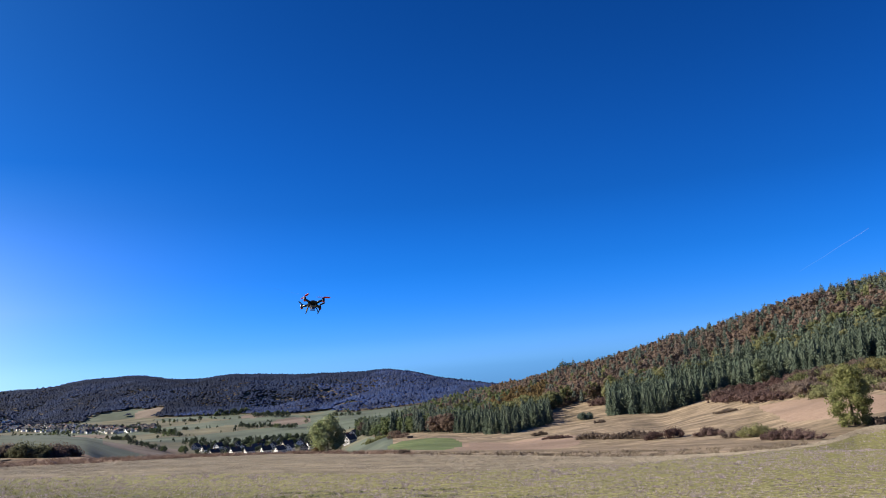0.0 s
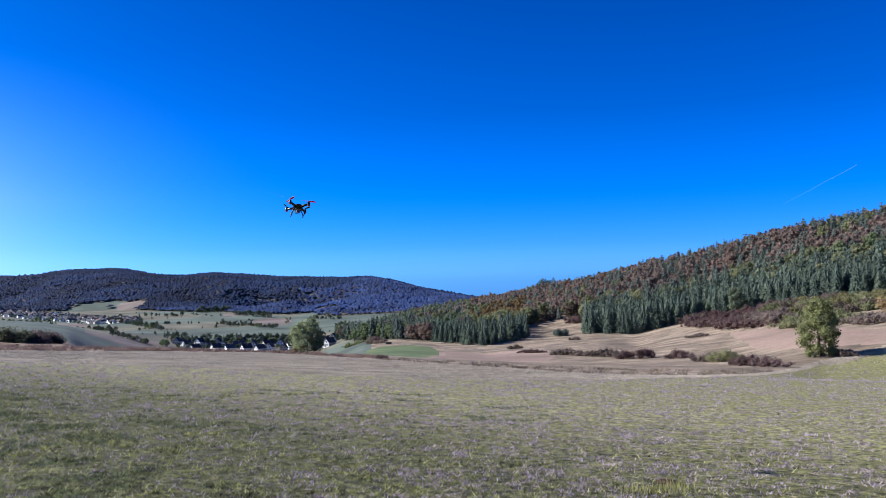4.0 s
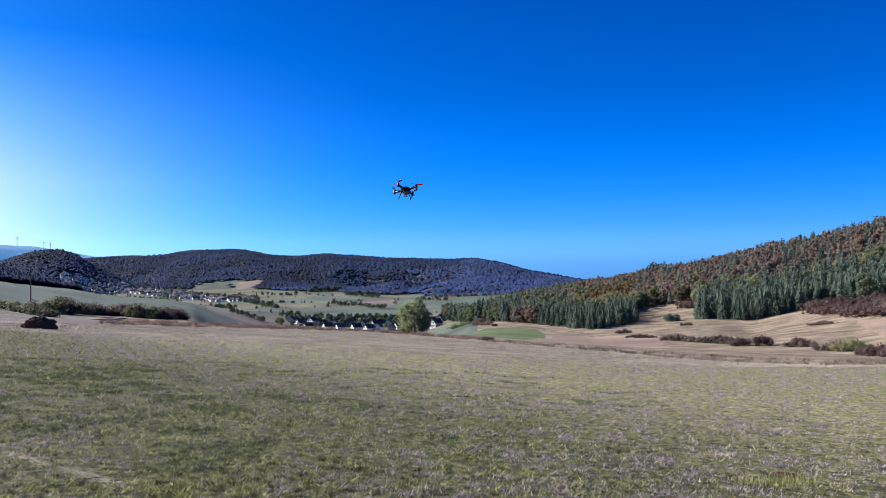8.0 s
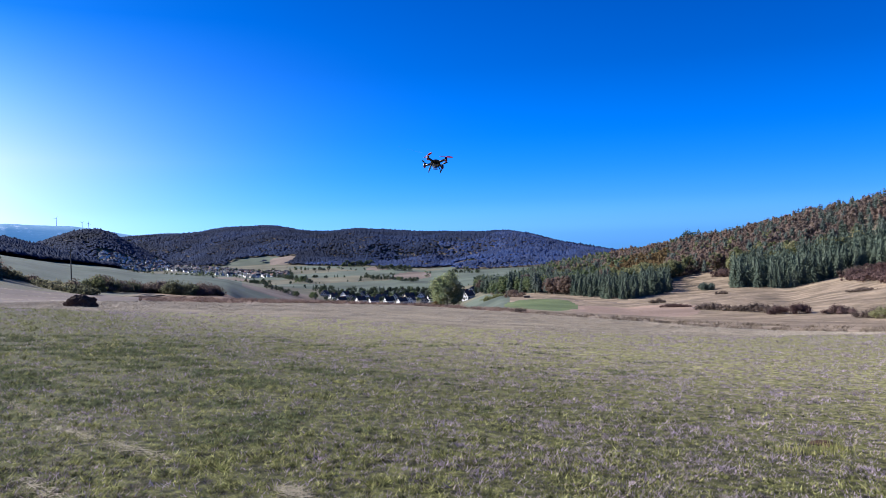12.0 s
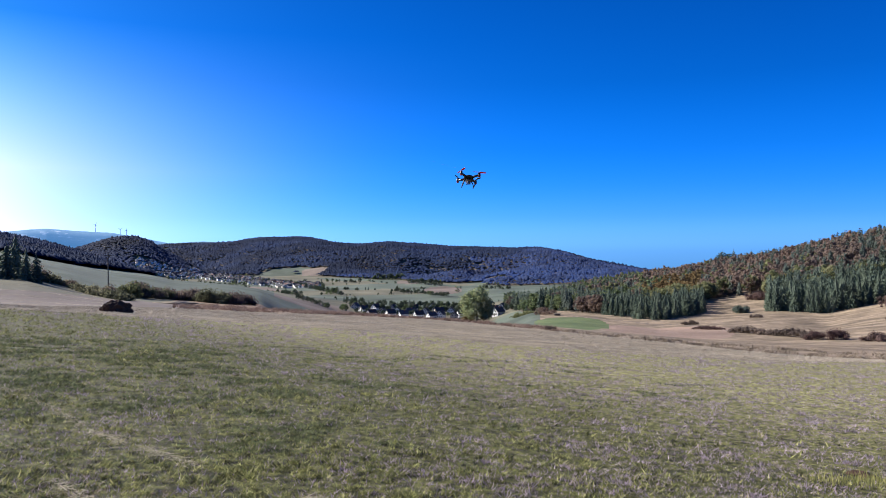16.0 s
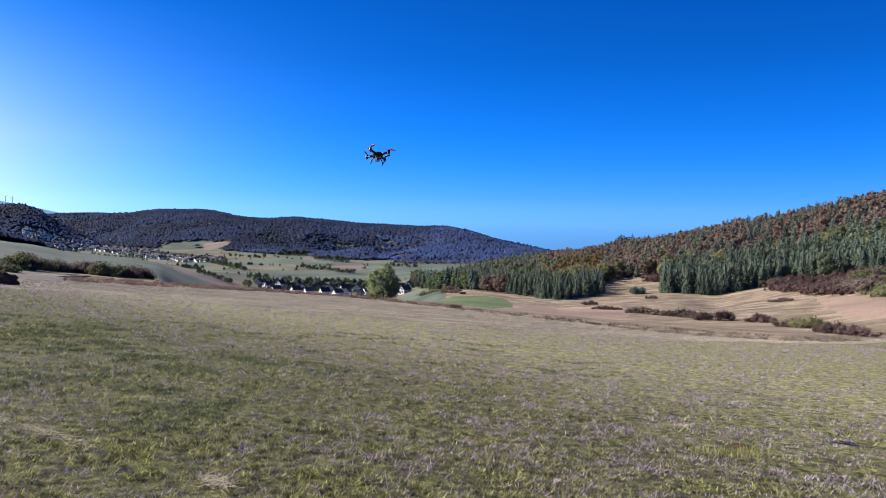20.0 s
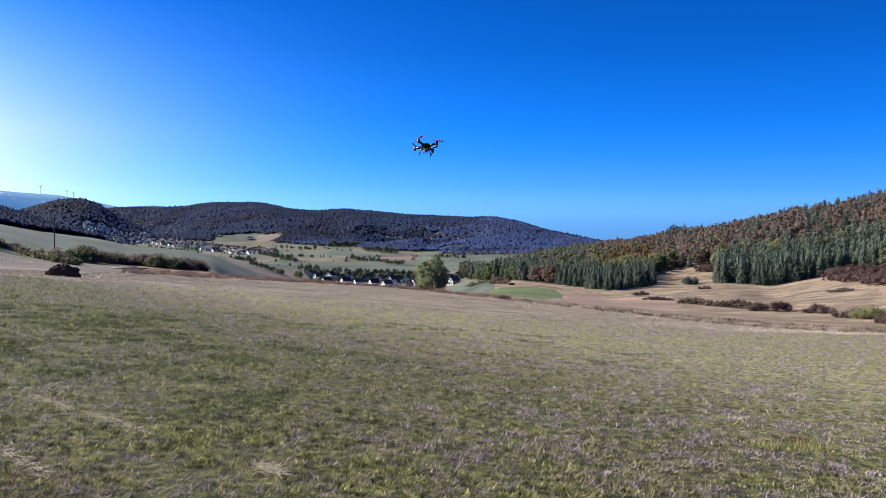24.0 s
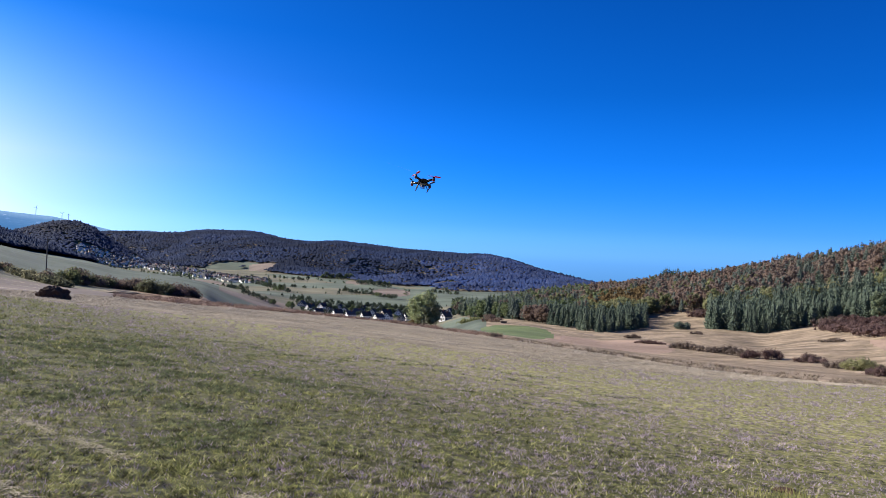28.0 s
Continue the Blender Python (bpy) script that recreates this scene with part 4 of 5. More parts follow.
# ---- lone trees, bushes and hedges ----
def shrub_row(name, label, a, b, tall, deep, mat, seed, category="bush", group="bushes on the slope", leaves=1100, size=0.16):
    """A low thicket from one place on the ground to another, with stems and a broken outline."""
    g = random.Random(seed)
    pa, pb = ground_at(*a), ground_at(*b)
    long = (pb - pa).length
    mid = ground_at((a[0] + b[0]) / 2, (a[1] + b[1]) / 2)
    n = max(6, int(long / (tall * 0.26)))
    blobs, stems = [], []
    for k in range(n):
        t = (k + 0.5) / n
        p = pa.lerp(pb, t)
        z = lands_on(p.x, p.y) - mid.z
        side = (g.random() - 0.5) * deep
        way = (pb - pa).normalized().cross(Vector((0, 0, 1)))
        q = p - mid + way * side
        top = tall * (0.72 + 0.3 * g.random()) * (0.55 + 0.45 * math.sin(math.pi * min(1, max(0.08, t))))
        for _ in range(3):
            e = Vector(((g.random() - 0.5) * deep, (g.random() - 0.5) * deep, 0))
            blobs.append(((q.x + e.x, q.y + e.y, z + top * (0.12 + 0.42 * g.random())), top * (0.3 + 0.2 * g.random())))
        if k % 3 == 1:
            stems.append(tube_rows([(q.x, q.y, z - 0.2), (q.x + 0.1, q.y, z + top * 0.35), (q.x + (g.random() - 0.5) * top * 0.4, q.y, z + top * 0.8)], [0.05, 0.04, 0.015], 4))
    ob = tagged(new(name), label, category, group)
    ob.location = mid
    part("foliage", shape("foliage", *join(blob_core(blobs, seed, 0.5), leaf_cloud(blobs, leaves, size, seed, 0.85, 0.4, 0.6)), mat), ob)
    for stem in stems:
        part("stem", shape("stem", *stem, "bark"), ob)
    return ob


def lone_tree(name, label, az, r, tall, wide, low, mat, seed, leaves, size, blobs=18, category="tree", group=""):
    ob = tree_thing(name, broadleaf_meshes(tall, wide, low, mat, seed, leaves, size, blobs), label, category, group)
    ob.location = ground_at(az, r)
    return ob


lone_tree("field_tree", "round green broadleaf tree beside the stubble field", -2.05, 166, 7.3, 8.0, 0.2, "leaf_field", 301, 7500, 0.15, 30)
shrub_row("yellow_bush", "low yellowing bush at the foot of the field tree", (-3.2, 164), (-2.4, 165), 1.9, 0.8, "leaf_gold", 302, leaves=900, size=0.12)
lone_tree("drooping_tree", "sunlit light green tree with drooping boughs at the field edge", 34.0, 128, 9.3, 5.6, -1.0, "leaf_bright", 303, 7500, 0.15, 26)
lone_tree("plantation_tree", "tall grey-green tree in front of the dark spruce plantation", 28.9, 366, 12.5, 8.0, 1.0, "leaf_grey", 305, 3000, 0.3, 20)
shrub_row("thorn_bush", "bare twiggy bush in the shade of the drooping tree", (34.7, 128), (36.2, 127), 1.8, 1.2, "twigs", 304, leaves=700)

for k, (a, b, tall, mat, words) in enumerate((
        ((15.9, 208), (18.8, 188), 2.0, "twigs", "dark brown thicket on the dry slope"),
        ((18.6, 190), (21.2, 174), 1.9, "twigs", "dark brown thicket on the dry slope"),
        ((20.9, 172), (23.4, 170), 2.1, "twigs_red", "reddish bare thicket on the dry slope"),
        ((24.2, 166), (26.0, 164), 1.8, "twigs_red", "small rounded reddish bush on the dry slope"),
        ((26.2, 146), (28.4, 136), 1.7, "twigs", "grey-brown bush beside the dry field"),
        ((27.4, 138), (28.3, 136), 2.2, "leaf_olive", "round green bush between brown thickets"),
        ((28.4, 122), (31.3, 110), 1.6, "twigs_red", "reddish thicket along the field edge"),
        ((26.0, 330), (28.2, 282), 4.6, "twigs_red", "reddish thicket below the spruce plantation"),
        ((27.8, 278), (30.4, 235), 4.6, "twigs_red", "reddish thicket below the spruce plantation"),
        ((29.8, 262), (33.0, 215), 4.6, "twigs", "grey-brown thicket below the spruce plantation"),
        ((31.6, 212), (33.4, 200), 2.6, "leaf_olive", "low olive bush along the bare field"),
        ((33.0, 222), (36.6, 190), 4.4, "leaf_olive", "olive-green thicket along the bare field"),
        ((35.6, 186), (38.6, 180), 3.2, "twigs", "low brown thicket along the bare field"),
        ((39.2, 214), (41.6, 210), 9.0, "leaf_gold", "orange-brown autumn thicket along the bare field"),
        ((38.8, 200), (42.4, 205), 4.6, "leaf_yellow", "yellowing thicket along the bare field"),
        ((40.0, 210), (45.0, 260), 4.6, "twigs_red", "reddish thicket at the top of the bare field"),
        ((14.7, 470), (16.4, 490), 5.0, "twigs", "grey-brown thicket in the grassy gully"),
        ((16.1, 374), (17.1, 370), 4.6, "needles_pale", "dark spreading juniper in the grassy gully"),
        ((17.2, 445), (18.3, 436), 5.2, "twigs_red", "reddish thicket in the grassy gully"),
        ((12.7, 292), (13.7, 288), 1.6, "twigs", "small dark bush on the bare slope"),
        ((17.3, 332), (18.0, 328), 1.4, "twigs", "small dark bush on the bare slope"),
        ((13.6, 240), (15.4, 232), 1.2, "twigs_red", "low reddish scrub on the dry slope"),
        ((25.6, 260), (27.0, 250), 1.3, "twigs", "low brown scrub on the dry slope"),
        ((3.2, 116), (3.6, 115), 0.6, "twigs", "small dark bush at the edge of the green field"),
        ((2.4, 372), (3.5, 368), 4.6, "leaf_rust", "dark rust bush beside the green field"),
        ((0.6, 440), (2.2, 420), 3.0, "leaf_olive", "olive scrub above the green field"))):
    shrub_row("bush", words, a, b, tall * (1.35 if tall < 3 else 1.1), tall * 1.2, mat, 320 + k, leaves=int(3000 + 480 * tall), size=0.06 + 0.024 * tall)

thicket_rng = random.Random(55)
for k in range(15):
    az = 26.2 + 1.05 * k
    near = float(np.interp(az, (26, 29, 33, 36, 38, 41), (325, 252, 208, 186, 190, 215)))
    far = float(wood_foot(az)[0]) - 6
    for j in range(3):
        r = near + (far - near) * (0.3 + 0.3 * j) + 6 * thicket_rng.random()
        mat = thicket_rng.choice(["twigs_red", "twigs_red", "twigs", "twigs_red"] if az < 30 else ["twigs", "twigs_red", "twigs", "leaf_olive"] if az < 33 else ["leaf_yellow", "leaf_olive", "twigs", "leaf_yellow", "leaf_olive"])
        words = {"twigs": "grey-brown", "twigs_red": "reddish", "leaf_olive": "olive", "leaf_green": "green", "leaf_yellow": "yellowing"}[mat]
        shrub_row("bush", words + " thicket on the bank below the spruces", (az - 0.75, r), (az + 0.75, r - 6), 3.0 + 2.0 * thicket_rng.random(), 5, mat, 700 + 3 * k + j, leaves=3000, size=0.24)

hedge_rng = random.Random(77)
for k in range(15):
    az = -27.0 + 8.0 * k / 14 + 0.15 * hedge_rng.random()
    r = float(np.interp(az, (-27, -25.4, -23.6, -21.7, -20.2, -18.7), (182, 196, 216, 210, 206, 220))) + 5 * hedge_rng.random()
    tall = 3.6 + 2.2 * hedge_rng.random()
    mat = hedge_rng.choice(["leaf_olive", "twigs", "hedge", "twigs_red", "hedge", "twigs"])
    shrub_row("hedge_bush", "tall bushy shrub in the field hedge", (az - 0.45, r), (az + 0.45, r + 2), tall, 2.5, mat, 400 + k, group="field hedge", leaves=1900, size=0.2)
for k in range(15):
    az = -32.4 + 5.2 * k / 14 + 0.15 * hedge_rng.random()
    r = float(np.interp(az, (-32.4, -30.8, -29.2, -27.2), (172, 182, 160, 146))) + 4 * hedge_rng.random()
    shrub_row("hedge_bush", "dark bushy shrub in the row below the wood", (az - 0.3, r), (az + 0.3, r), 1.7 + 1.4 * hedge_rng.random(), 2.0, hedge_rng.choice(["hedge", "hedge", "twigs"]), 430 + k, group="shrub row below the wood", leaves=900, size=0.16)
for k in range(10):
    az, r = -37.2 + 0.5 * k + 0.15 * hedge_rng.random(), 172 + 10 * hedge_rng.random()
    shrub_row("hedge_bush", "tall dark shrub in the row below the wood", (az - 0.4, r), (az + 0.4, r), 5.6 - 0.28 * k + 1.2 * hedge_rng.random(), 2.6, hedge_rng.choice(["hedge", "twigs", "leaf_green"]), 470 + k, group="shrub row below the wood", leaves=1500, size=0.2)

# ---- hedgerows and trees in the valley ----
VALLEY_TREES = LEAFY["valley_leaf"] + LEAFY["valley_leaf"] + LEAFY["leaf_green"][:1] + PINES[:1]
for (a0, r0), (a1, r1), n, s in (((-21.6, 1340), (-15.0, 930), 34, 0.62), ((-15.6, 1350), (-12.0, 1040), 20, 0.8), ((-15.3, 735), (-13.0, 705), 11, 0.5), ((-12.1, 712), (-11.7, 706), 3, 0.6),
                                 ((-8.4, 1160), (-4.2, 1030), 24, 0.6), ((-7.2, 1390), (-4.6, 1300), 14, 0.9), ((-9.8, 1560), (-7.5, 1545), 16, 1.1), ((-13.6, 1500), (-10.6, 1440), 12, 0.7),
                                 ((-18.5, 1500), (-14.5, 1420), 14, 0.8), ((-12.5, 1210), (-9.5, 1190), 8, 0.5), ((-2.0, 1160), (0.6, 1130), 10, 0.6), ((-11.5, 800), (-3.0, 770), 46, 0.62), ((-12.0, 860), (-2.0, 840), 46, 0.66),
                                 ((-11.0, 735), (-3.2, 715), 26, 0.45), ((-1.3, 640), (0.6, 560), 12, 0.5)):
    for k in range(n):
        t = (k + 0.8 * hedge_rng.random()) / n
        ob = stand(hedge_rng.choice(VALLEY_TREES), a0 + (a1 - a0) * t, r0 + (r1 - r0) * t + 12 * (hedge_rng.random() - 0.5), s * (0.7 + 0.55 * hedge_rng.random()), hedge_rng.random() * 6, 0.2)
        ob.name = "hedgerow_tree"
        tagged(ob, "dark green tree in a valley hedgerow", "tree", "valley hedgerow trees")


def village_mid(az):
    """How far off the far village lies, and half its depth below."""
    return float(np.interp(az, (-26.5, -24, -22.1, -20.3, -18.4, -16.5, -14), (1690, 1680, 1780, 1650, 1530, 1390, 1330)))


def village_half(az):
    return float(np.interp(az, (-26.5, -24, -22.1, -20.3, -18.4, -16.5, -14), (45, 60, 140, 170, 140, 110, 60)))


for ob in TINY:
    spots = []
    for _ in range(150):
        az = -26.4 + 13 * hedge_rng.random()
        spots.append((az, village_mid(az) + village_half(az) * (2.6 * hedge_rng.random() - 1.3), 0.28 + 0.35 * hedge_rng.random(), hedge_rng.random() * 6))
    light_copies(ob, spots, "village_trees", "scattered garden trees round the far village", "trees")
# hedges along the borders of the valley fields
border = [[] for _ in range(4)]
for _ in range(16000):
    az, r = -26 + 29 * hedge_rng.random(), 620 * math.exp(1.08 * hedge_rng.random())
    if r < float(hollow(az)[0]) + 60 or wooded(az, r) > 0.5 or (az < -17 and r < float(wood_foot(az)[0])):
        continue
    if cover(az, r) != cover(az + math.degrees(7 / r), r + 7) and fold(r * math.sin(radians(az)), r * math.cos(radians(az)), 130, 5.5) > -0.05:
        border[hedge_rng.randrange(4)].append((az, r, 0.22 + 0.4 * hedge_rng.random() ** 2, hedge_rng.random() * 6))
for ob, places in zip(TINY, border):
    light_copies(ob, places[:230], "field_hedges", "dark hedges along the borders of the valley fields", "hedge")
for k, (az, r, s) in enumerate(((-36.6, 176, 0.72), (-35.7, 168, 0.62), (-34.9, 174, 0.66), (-34.2, 166, 0.74), (-33.7, 171, 0.78), (-33.1, 165, 0.5), (-32.5, 163, 0.6))):
    ob = stand(SPRUCES[k % 3], az, r, s, 1.3 * k, 0.2)
    tagged(ob, "dark conifer in the row below the wood", "conifer tree", "shrub row below the wood")
clear_protos()


# ---- village ----
def box(bm, x0, x1, y0, y1, z0, z1):
    m = Matrix.Translation(((x0 + x1) / 2, (y0 + y1) / 2, (z0 + z1) / 2)) @ Matrix.Diagonal((x1 - x0, y1 - y0, z1 - z0, 1))
    return bmesh.ops.create_cube(bm, size=1, matrix=m)["verts"]


def box_mesh(name, mat, *boxes, bevel=0.0):
    bm = bmesh.new()
    for b in boxes:
        box(bm, *b)
    if bevel:
        bmesh.ops.bevel(bm, geom=bm.edges[:], offset=bevel, segments=1, affect="EDGES")
    return bm_mesh(name, bm, mat)


def house(w, d, eaves, ridge, wall_mat, roof_mat, detailed, label, group):
    """A gabled house whose gable looks along -y."""
    ob = tagged(new("house"), label, "house", group)
    x, y = w / 2, d / 2
    walls = shape("wall", [(-x, -y, -1.5), (x, -y, -1.5), (x, y, -1.5), (-x, y, -1.5), (-x, -y, eaves), (x, -y, eaves), (x, y, eaves), (-x, y, eaves), (0, -y, ridge), (0, y, ridge)],
                  [(0, 1, 5, 8, 4), (2, 3, 7, 9, 6), (1, 2, 6, 5), (3, 0, 4, 7), (3, 2, 1, 0), (4, 8, 9, 7), (5, 6, 9, 8)], wall_mat)
    part("wall", walls, ob)
    o, t = 0.55, 0.28
    slope = (ridge - eaves) / x
    for s in (-1, 1):
        low = (s * (x + o), eaves - o * slope)
        top = (0, ridge)
        v = [(low[0], -y - o, low[1]), (low[0], y + o, low[1]), (top[0], y + o, top[1]), (top[0], -y - o, top[1])]
        v += [(p[0], p[1], p[2] + t) for p in v]
        part("roof_slope", shape("roof_slope", v, [(0, 1, 2, 3), (7, 6, 5, 4), (0, 4, 5, 1), (1, 5, 6, 2), (2, 6, 7, 3), (3, 7, 4, 0)], roof_mat), ob)
    part("chimney", box_mesh("chimney", "roof_red", (x * 0.25, x * 0.25 + 0.7, 0.5, 1.2, eaves, ridge + 0.7)), ob)
    if detailed:
        pane = box_mesh("window", "glass", (-0.6, 0.6, -0.06, 0.06, 0, 1.3))
        for wx, wz in ((-0.25, 0.9), (0.25, 0.9), (-0.2, 3.6), (0.2, 3.6), (0, ridge - 2.4)):
            part("window", pane, ob, m=Matrix.Translation((wx * w, -y, wz)))
        for s in (-1, 1):
            for wy in (-0.28, 0.28):
                part("window", pane, ob, m=Matrix.Translation((s * x, wy * d, 1.0)) @ Matrix.Rotation(math.pi / 2, 4, "Z"))
        part("door", box_mesh("door", "wood", (-0.5, 0.5, -y - 0.05, -y + 0.05, -0.4, 2.0)), ob)
    return ob


town_rng = random.Random(9)
NEAR = [proto(house(7.8 + k, 10, 4.0, 7.9 + 0.4 * k, "plaster", "roof_dark", True, "white gabled house with a dark tiled roof in the village", "village houses")) for k in range(2)]
NEAR.append(proto(house(8.5, 12, 3.4, 7.8, "plaster_tint", "roof_dark", True, "cream gabled house with a dark tiled roof in the village", "village houses")))
for az, r, kind, turn in ((-9.9, 702, 0, 22), (-8.5, 692, 1, 18), (-7.55, 688, 0, 15), (-6.4, 688, 1, 14), (-5.45, 672, 0, 24), (-4.75, 690, 1, 60), (-3.75, 680, 2, 75), (-3.2, 700, 1, 12),
                          (-10.5, 742, 1, 30), (-9.1, 738, 2, 70), (-8.0, 742, 1, 76), (-7.0, 738, 2, 18), (-5.9, 735, 0, 66), (-4.9, 742, 2, 20), (-4.0, 745, 1, 72), (-9.6, 790, 1, 40), (-8.3, 792, 2, 62),
                          (-6.7, 788, 0, 30), (-5.4, 795, 1, 74), (-11.1, 775, 2, 60), (-0.5, 545, 0, 40), (-0.15, 585, 1, 62), (-0.75, 600, 2, 15), (-2.8, 735, 1, 50)):
    p = ground_at(az, r)
    copy_thing(NEAR[kind], Matrix.Translation(p) @ Matrix.Rotation(radians(-az - 80 + turn), 4, "Z")).scale = (0.78, 0.78, 0.78)
FAR = [proto(house(6.6 + k, 8.5, 4.2, 6.8, w, f, False, t, "houses of the far village")) for k, (w, f, t) in enumerate((("plaster", "roof_dark", "white house with a dark roof in the far village"),
       ("plaster", "roof_red", "white house with a red roof in the far village"), ("plaster_tint", "roof_dark", "cream house with a dark roof in the far village")))]
crowd = [[], [], []]
for made in range(640):
    az = -26.4 + 12.6 * town_rng.random()
    r = village_mid(az) + village_half(az) * (2 * town_rng.random() - 1)
    kind, turn = (0, 0, 2, 0, 0, 0, 0, 2, 0, 1, 0)[made % 11], town_rng.choice((0.5, -1.0, 0.7)) + 0.3 * town_rng.random()
    if made < 265:
        copy_thing(FAR[kind], Matrix.Translation(ground_at(az, r)) @ Matrix.Rotation(turn, 4, "Z")).scale = (0.85, 0.85, 0.85)
    else:
        crowd[kind].append((az, r, 0.85, turn))
for ob, places in zip(FAR, crowd):
    light_copies(ob, places, "crowded_houses", "closely set white houses of the far village", "houses")
clear_protos()

shed = tagged(new("field_shed"), "small weathered shed with a pale roof beside the wood", "shed")
shed.location, shed.scale = ground_at(3.87, 356), (0.62, 0.62, 0.62)
part("wall", box_mesh("wall", "wood", (-2.2, 2.2, -1.5, 1.5, -0.4, 1.5)), shed)
part("roof", box_mesh("roof", "track", (-2.6, 2.6, -1.9, 1.9, 1.5, 1.72), bevel=0.03), shed)


# ---- masts and wind turbines ----
def power_pole(az, r, tall):
    ob = tagged(new("power_pole"), "tall weathered wooden power pole beside the hedge", "power pole")
    ob.location = ground_at(az, r)
    part("post", shape("post", *tube_rows([(0, 0, -0.5), (0, 0, tall)], [0.2, 0.13], 8), "wood"), ob)
    part("crossarm", box_mesh("crossarm", "wood", (-1.1, 1.1, -0.08, 0.08, tall - 0.8, tall - 0.62)), ob)
    knob = shape("insulator", *tube_rows([(0, 0, 0), (0, 0, 0.18), (0, 0, 0.3)], [0.06, 0.09, 0.04], 6), "plaster")
    for x in (-1.0, 0, 1.0):
        part("insulator", knob, ob, m=Matrix.Translation((x, 0, tall - 0.62)))


power_pole(-28.15, 246, 10.6)


def wind_turbine(az, r, hub, turn):
    ob = tagged(new("wind_turbine"), "distant pale wind turbine behind the ridge, standing still", "wind turbine", "wind turbines on the ridge")
    p = ground_at(az, r)
    ob.matrix_basis = Matrix.Translation(p) @ Matrix.Rotation(radians(-az), 4, "Z")
    h = hub - p.z
    part("tower", shape("tower", *tube_rows([(0, 0, -2), (0, 0, h * 0.5), (0, 0, h)], [2.6, 2.1, 1.5], 10), "steel"), ob)
    part("nacelle", box_mesh("nacelle", "steel", (-1.8, 1.8, -5, 4, h - 1.5, h + 2.2), bevel=0.5), ob)
    blade = shape("blade", [(-0.9, -0.2, 0), (0.9, -0.2, 0), (0.9, -0.1, 5), (0.1, 0, 15), (-0.1, 0, 15), (-0.7, -0.1, 5), (0, 0.4, 0), (0, 0.3, 5)], [(0, 1, 2, 5), (5, 2, 3, 4), (6, 7, 2, 1), (7, 3, 2), (0, 5, 7, 6), (5, 4, 7), (4, 3, 7)], "steel")
    for k in range(3):
        part("blade", blade, ob, m=Matrix.Translation((0, -5.4, h + 0.4)) @ Matrix.Rotation(turn + k * 2.0944, 4, "Y"))


for az, top, turn in ((-28.93, 1.98, 0.4), (-27.38, 1.68, 1.0), (-26.98, 1.62, 0.1)):
    wind_turbine(az, 4700, EYE + 4700 * math.tan(radians(top)), turn)

# ---- heap and banks at the field edge ----
def mound(name, label, az, r, wide, deep, tall, mat, seed, category="heap"):
    g = random.Random(seed)
    bm = bmesh.new()
    bmesh.ops.create_icosphere(bm, subdivisions=4, radius=1)
    for p in bm.verts:
        n = p.co.normalized()
        k = 1 + 0.3 * noise.fractal(n * 2.1 + Vector((seed, 0, 0)), 1.0, 2.0, 5) + 0.1 * noise.noise(n * 9)
        p.co = Vector((n.x * wide / 2 * k, n.y * deep / 2 * k, max(-0.15, n.z) * tall * k))
    ob = tagged(new(name, bm_mesh(name, bm, mat)), label, category)
    ob.matrix_basis = Matrix.Translation(ground_at(az, r)) @ Matrix.Rotation(radians(-az), 4, "Z")
    return ob


mound("manure_mound", "dark brown clumpy manure heap at the meadow edge", -27.65, 71, 2.4, 1.7, 0.95, "heap", 4)
mound("earth_bank", "low pale bank of dry earth and grass", -23.9, 150, 9, 3, 0.5, "track", 5, "earth bank")
mound("earth_bank", "low reddish bank of dry earth and grass", -22.2, 140, 7, 2.5, 0.45, "verge", 6, "earth bank")


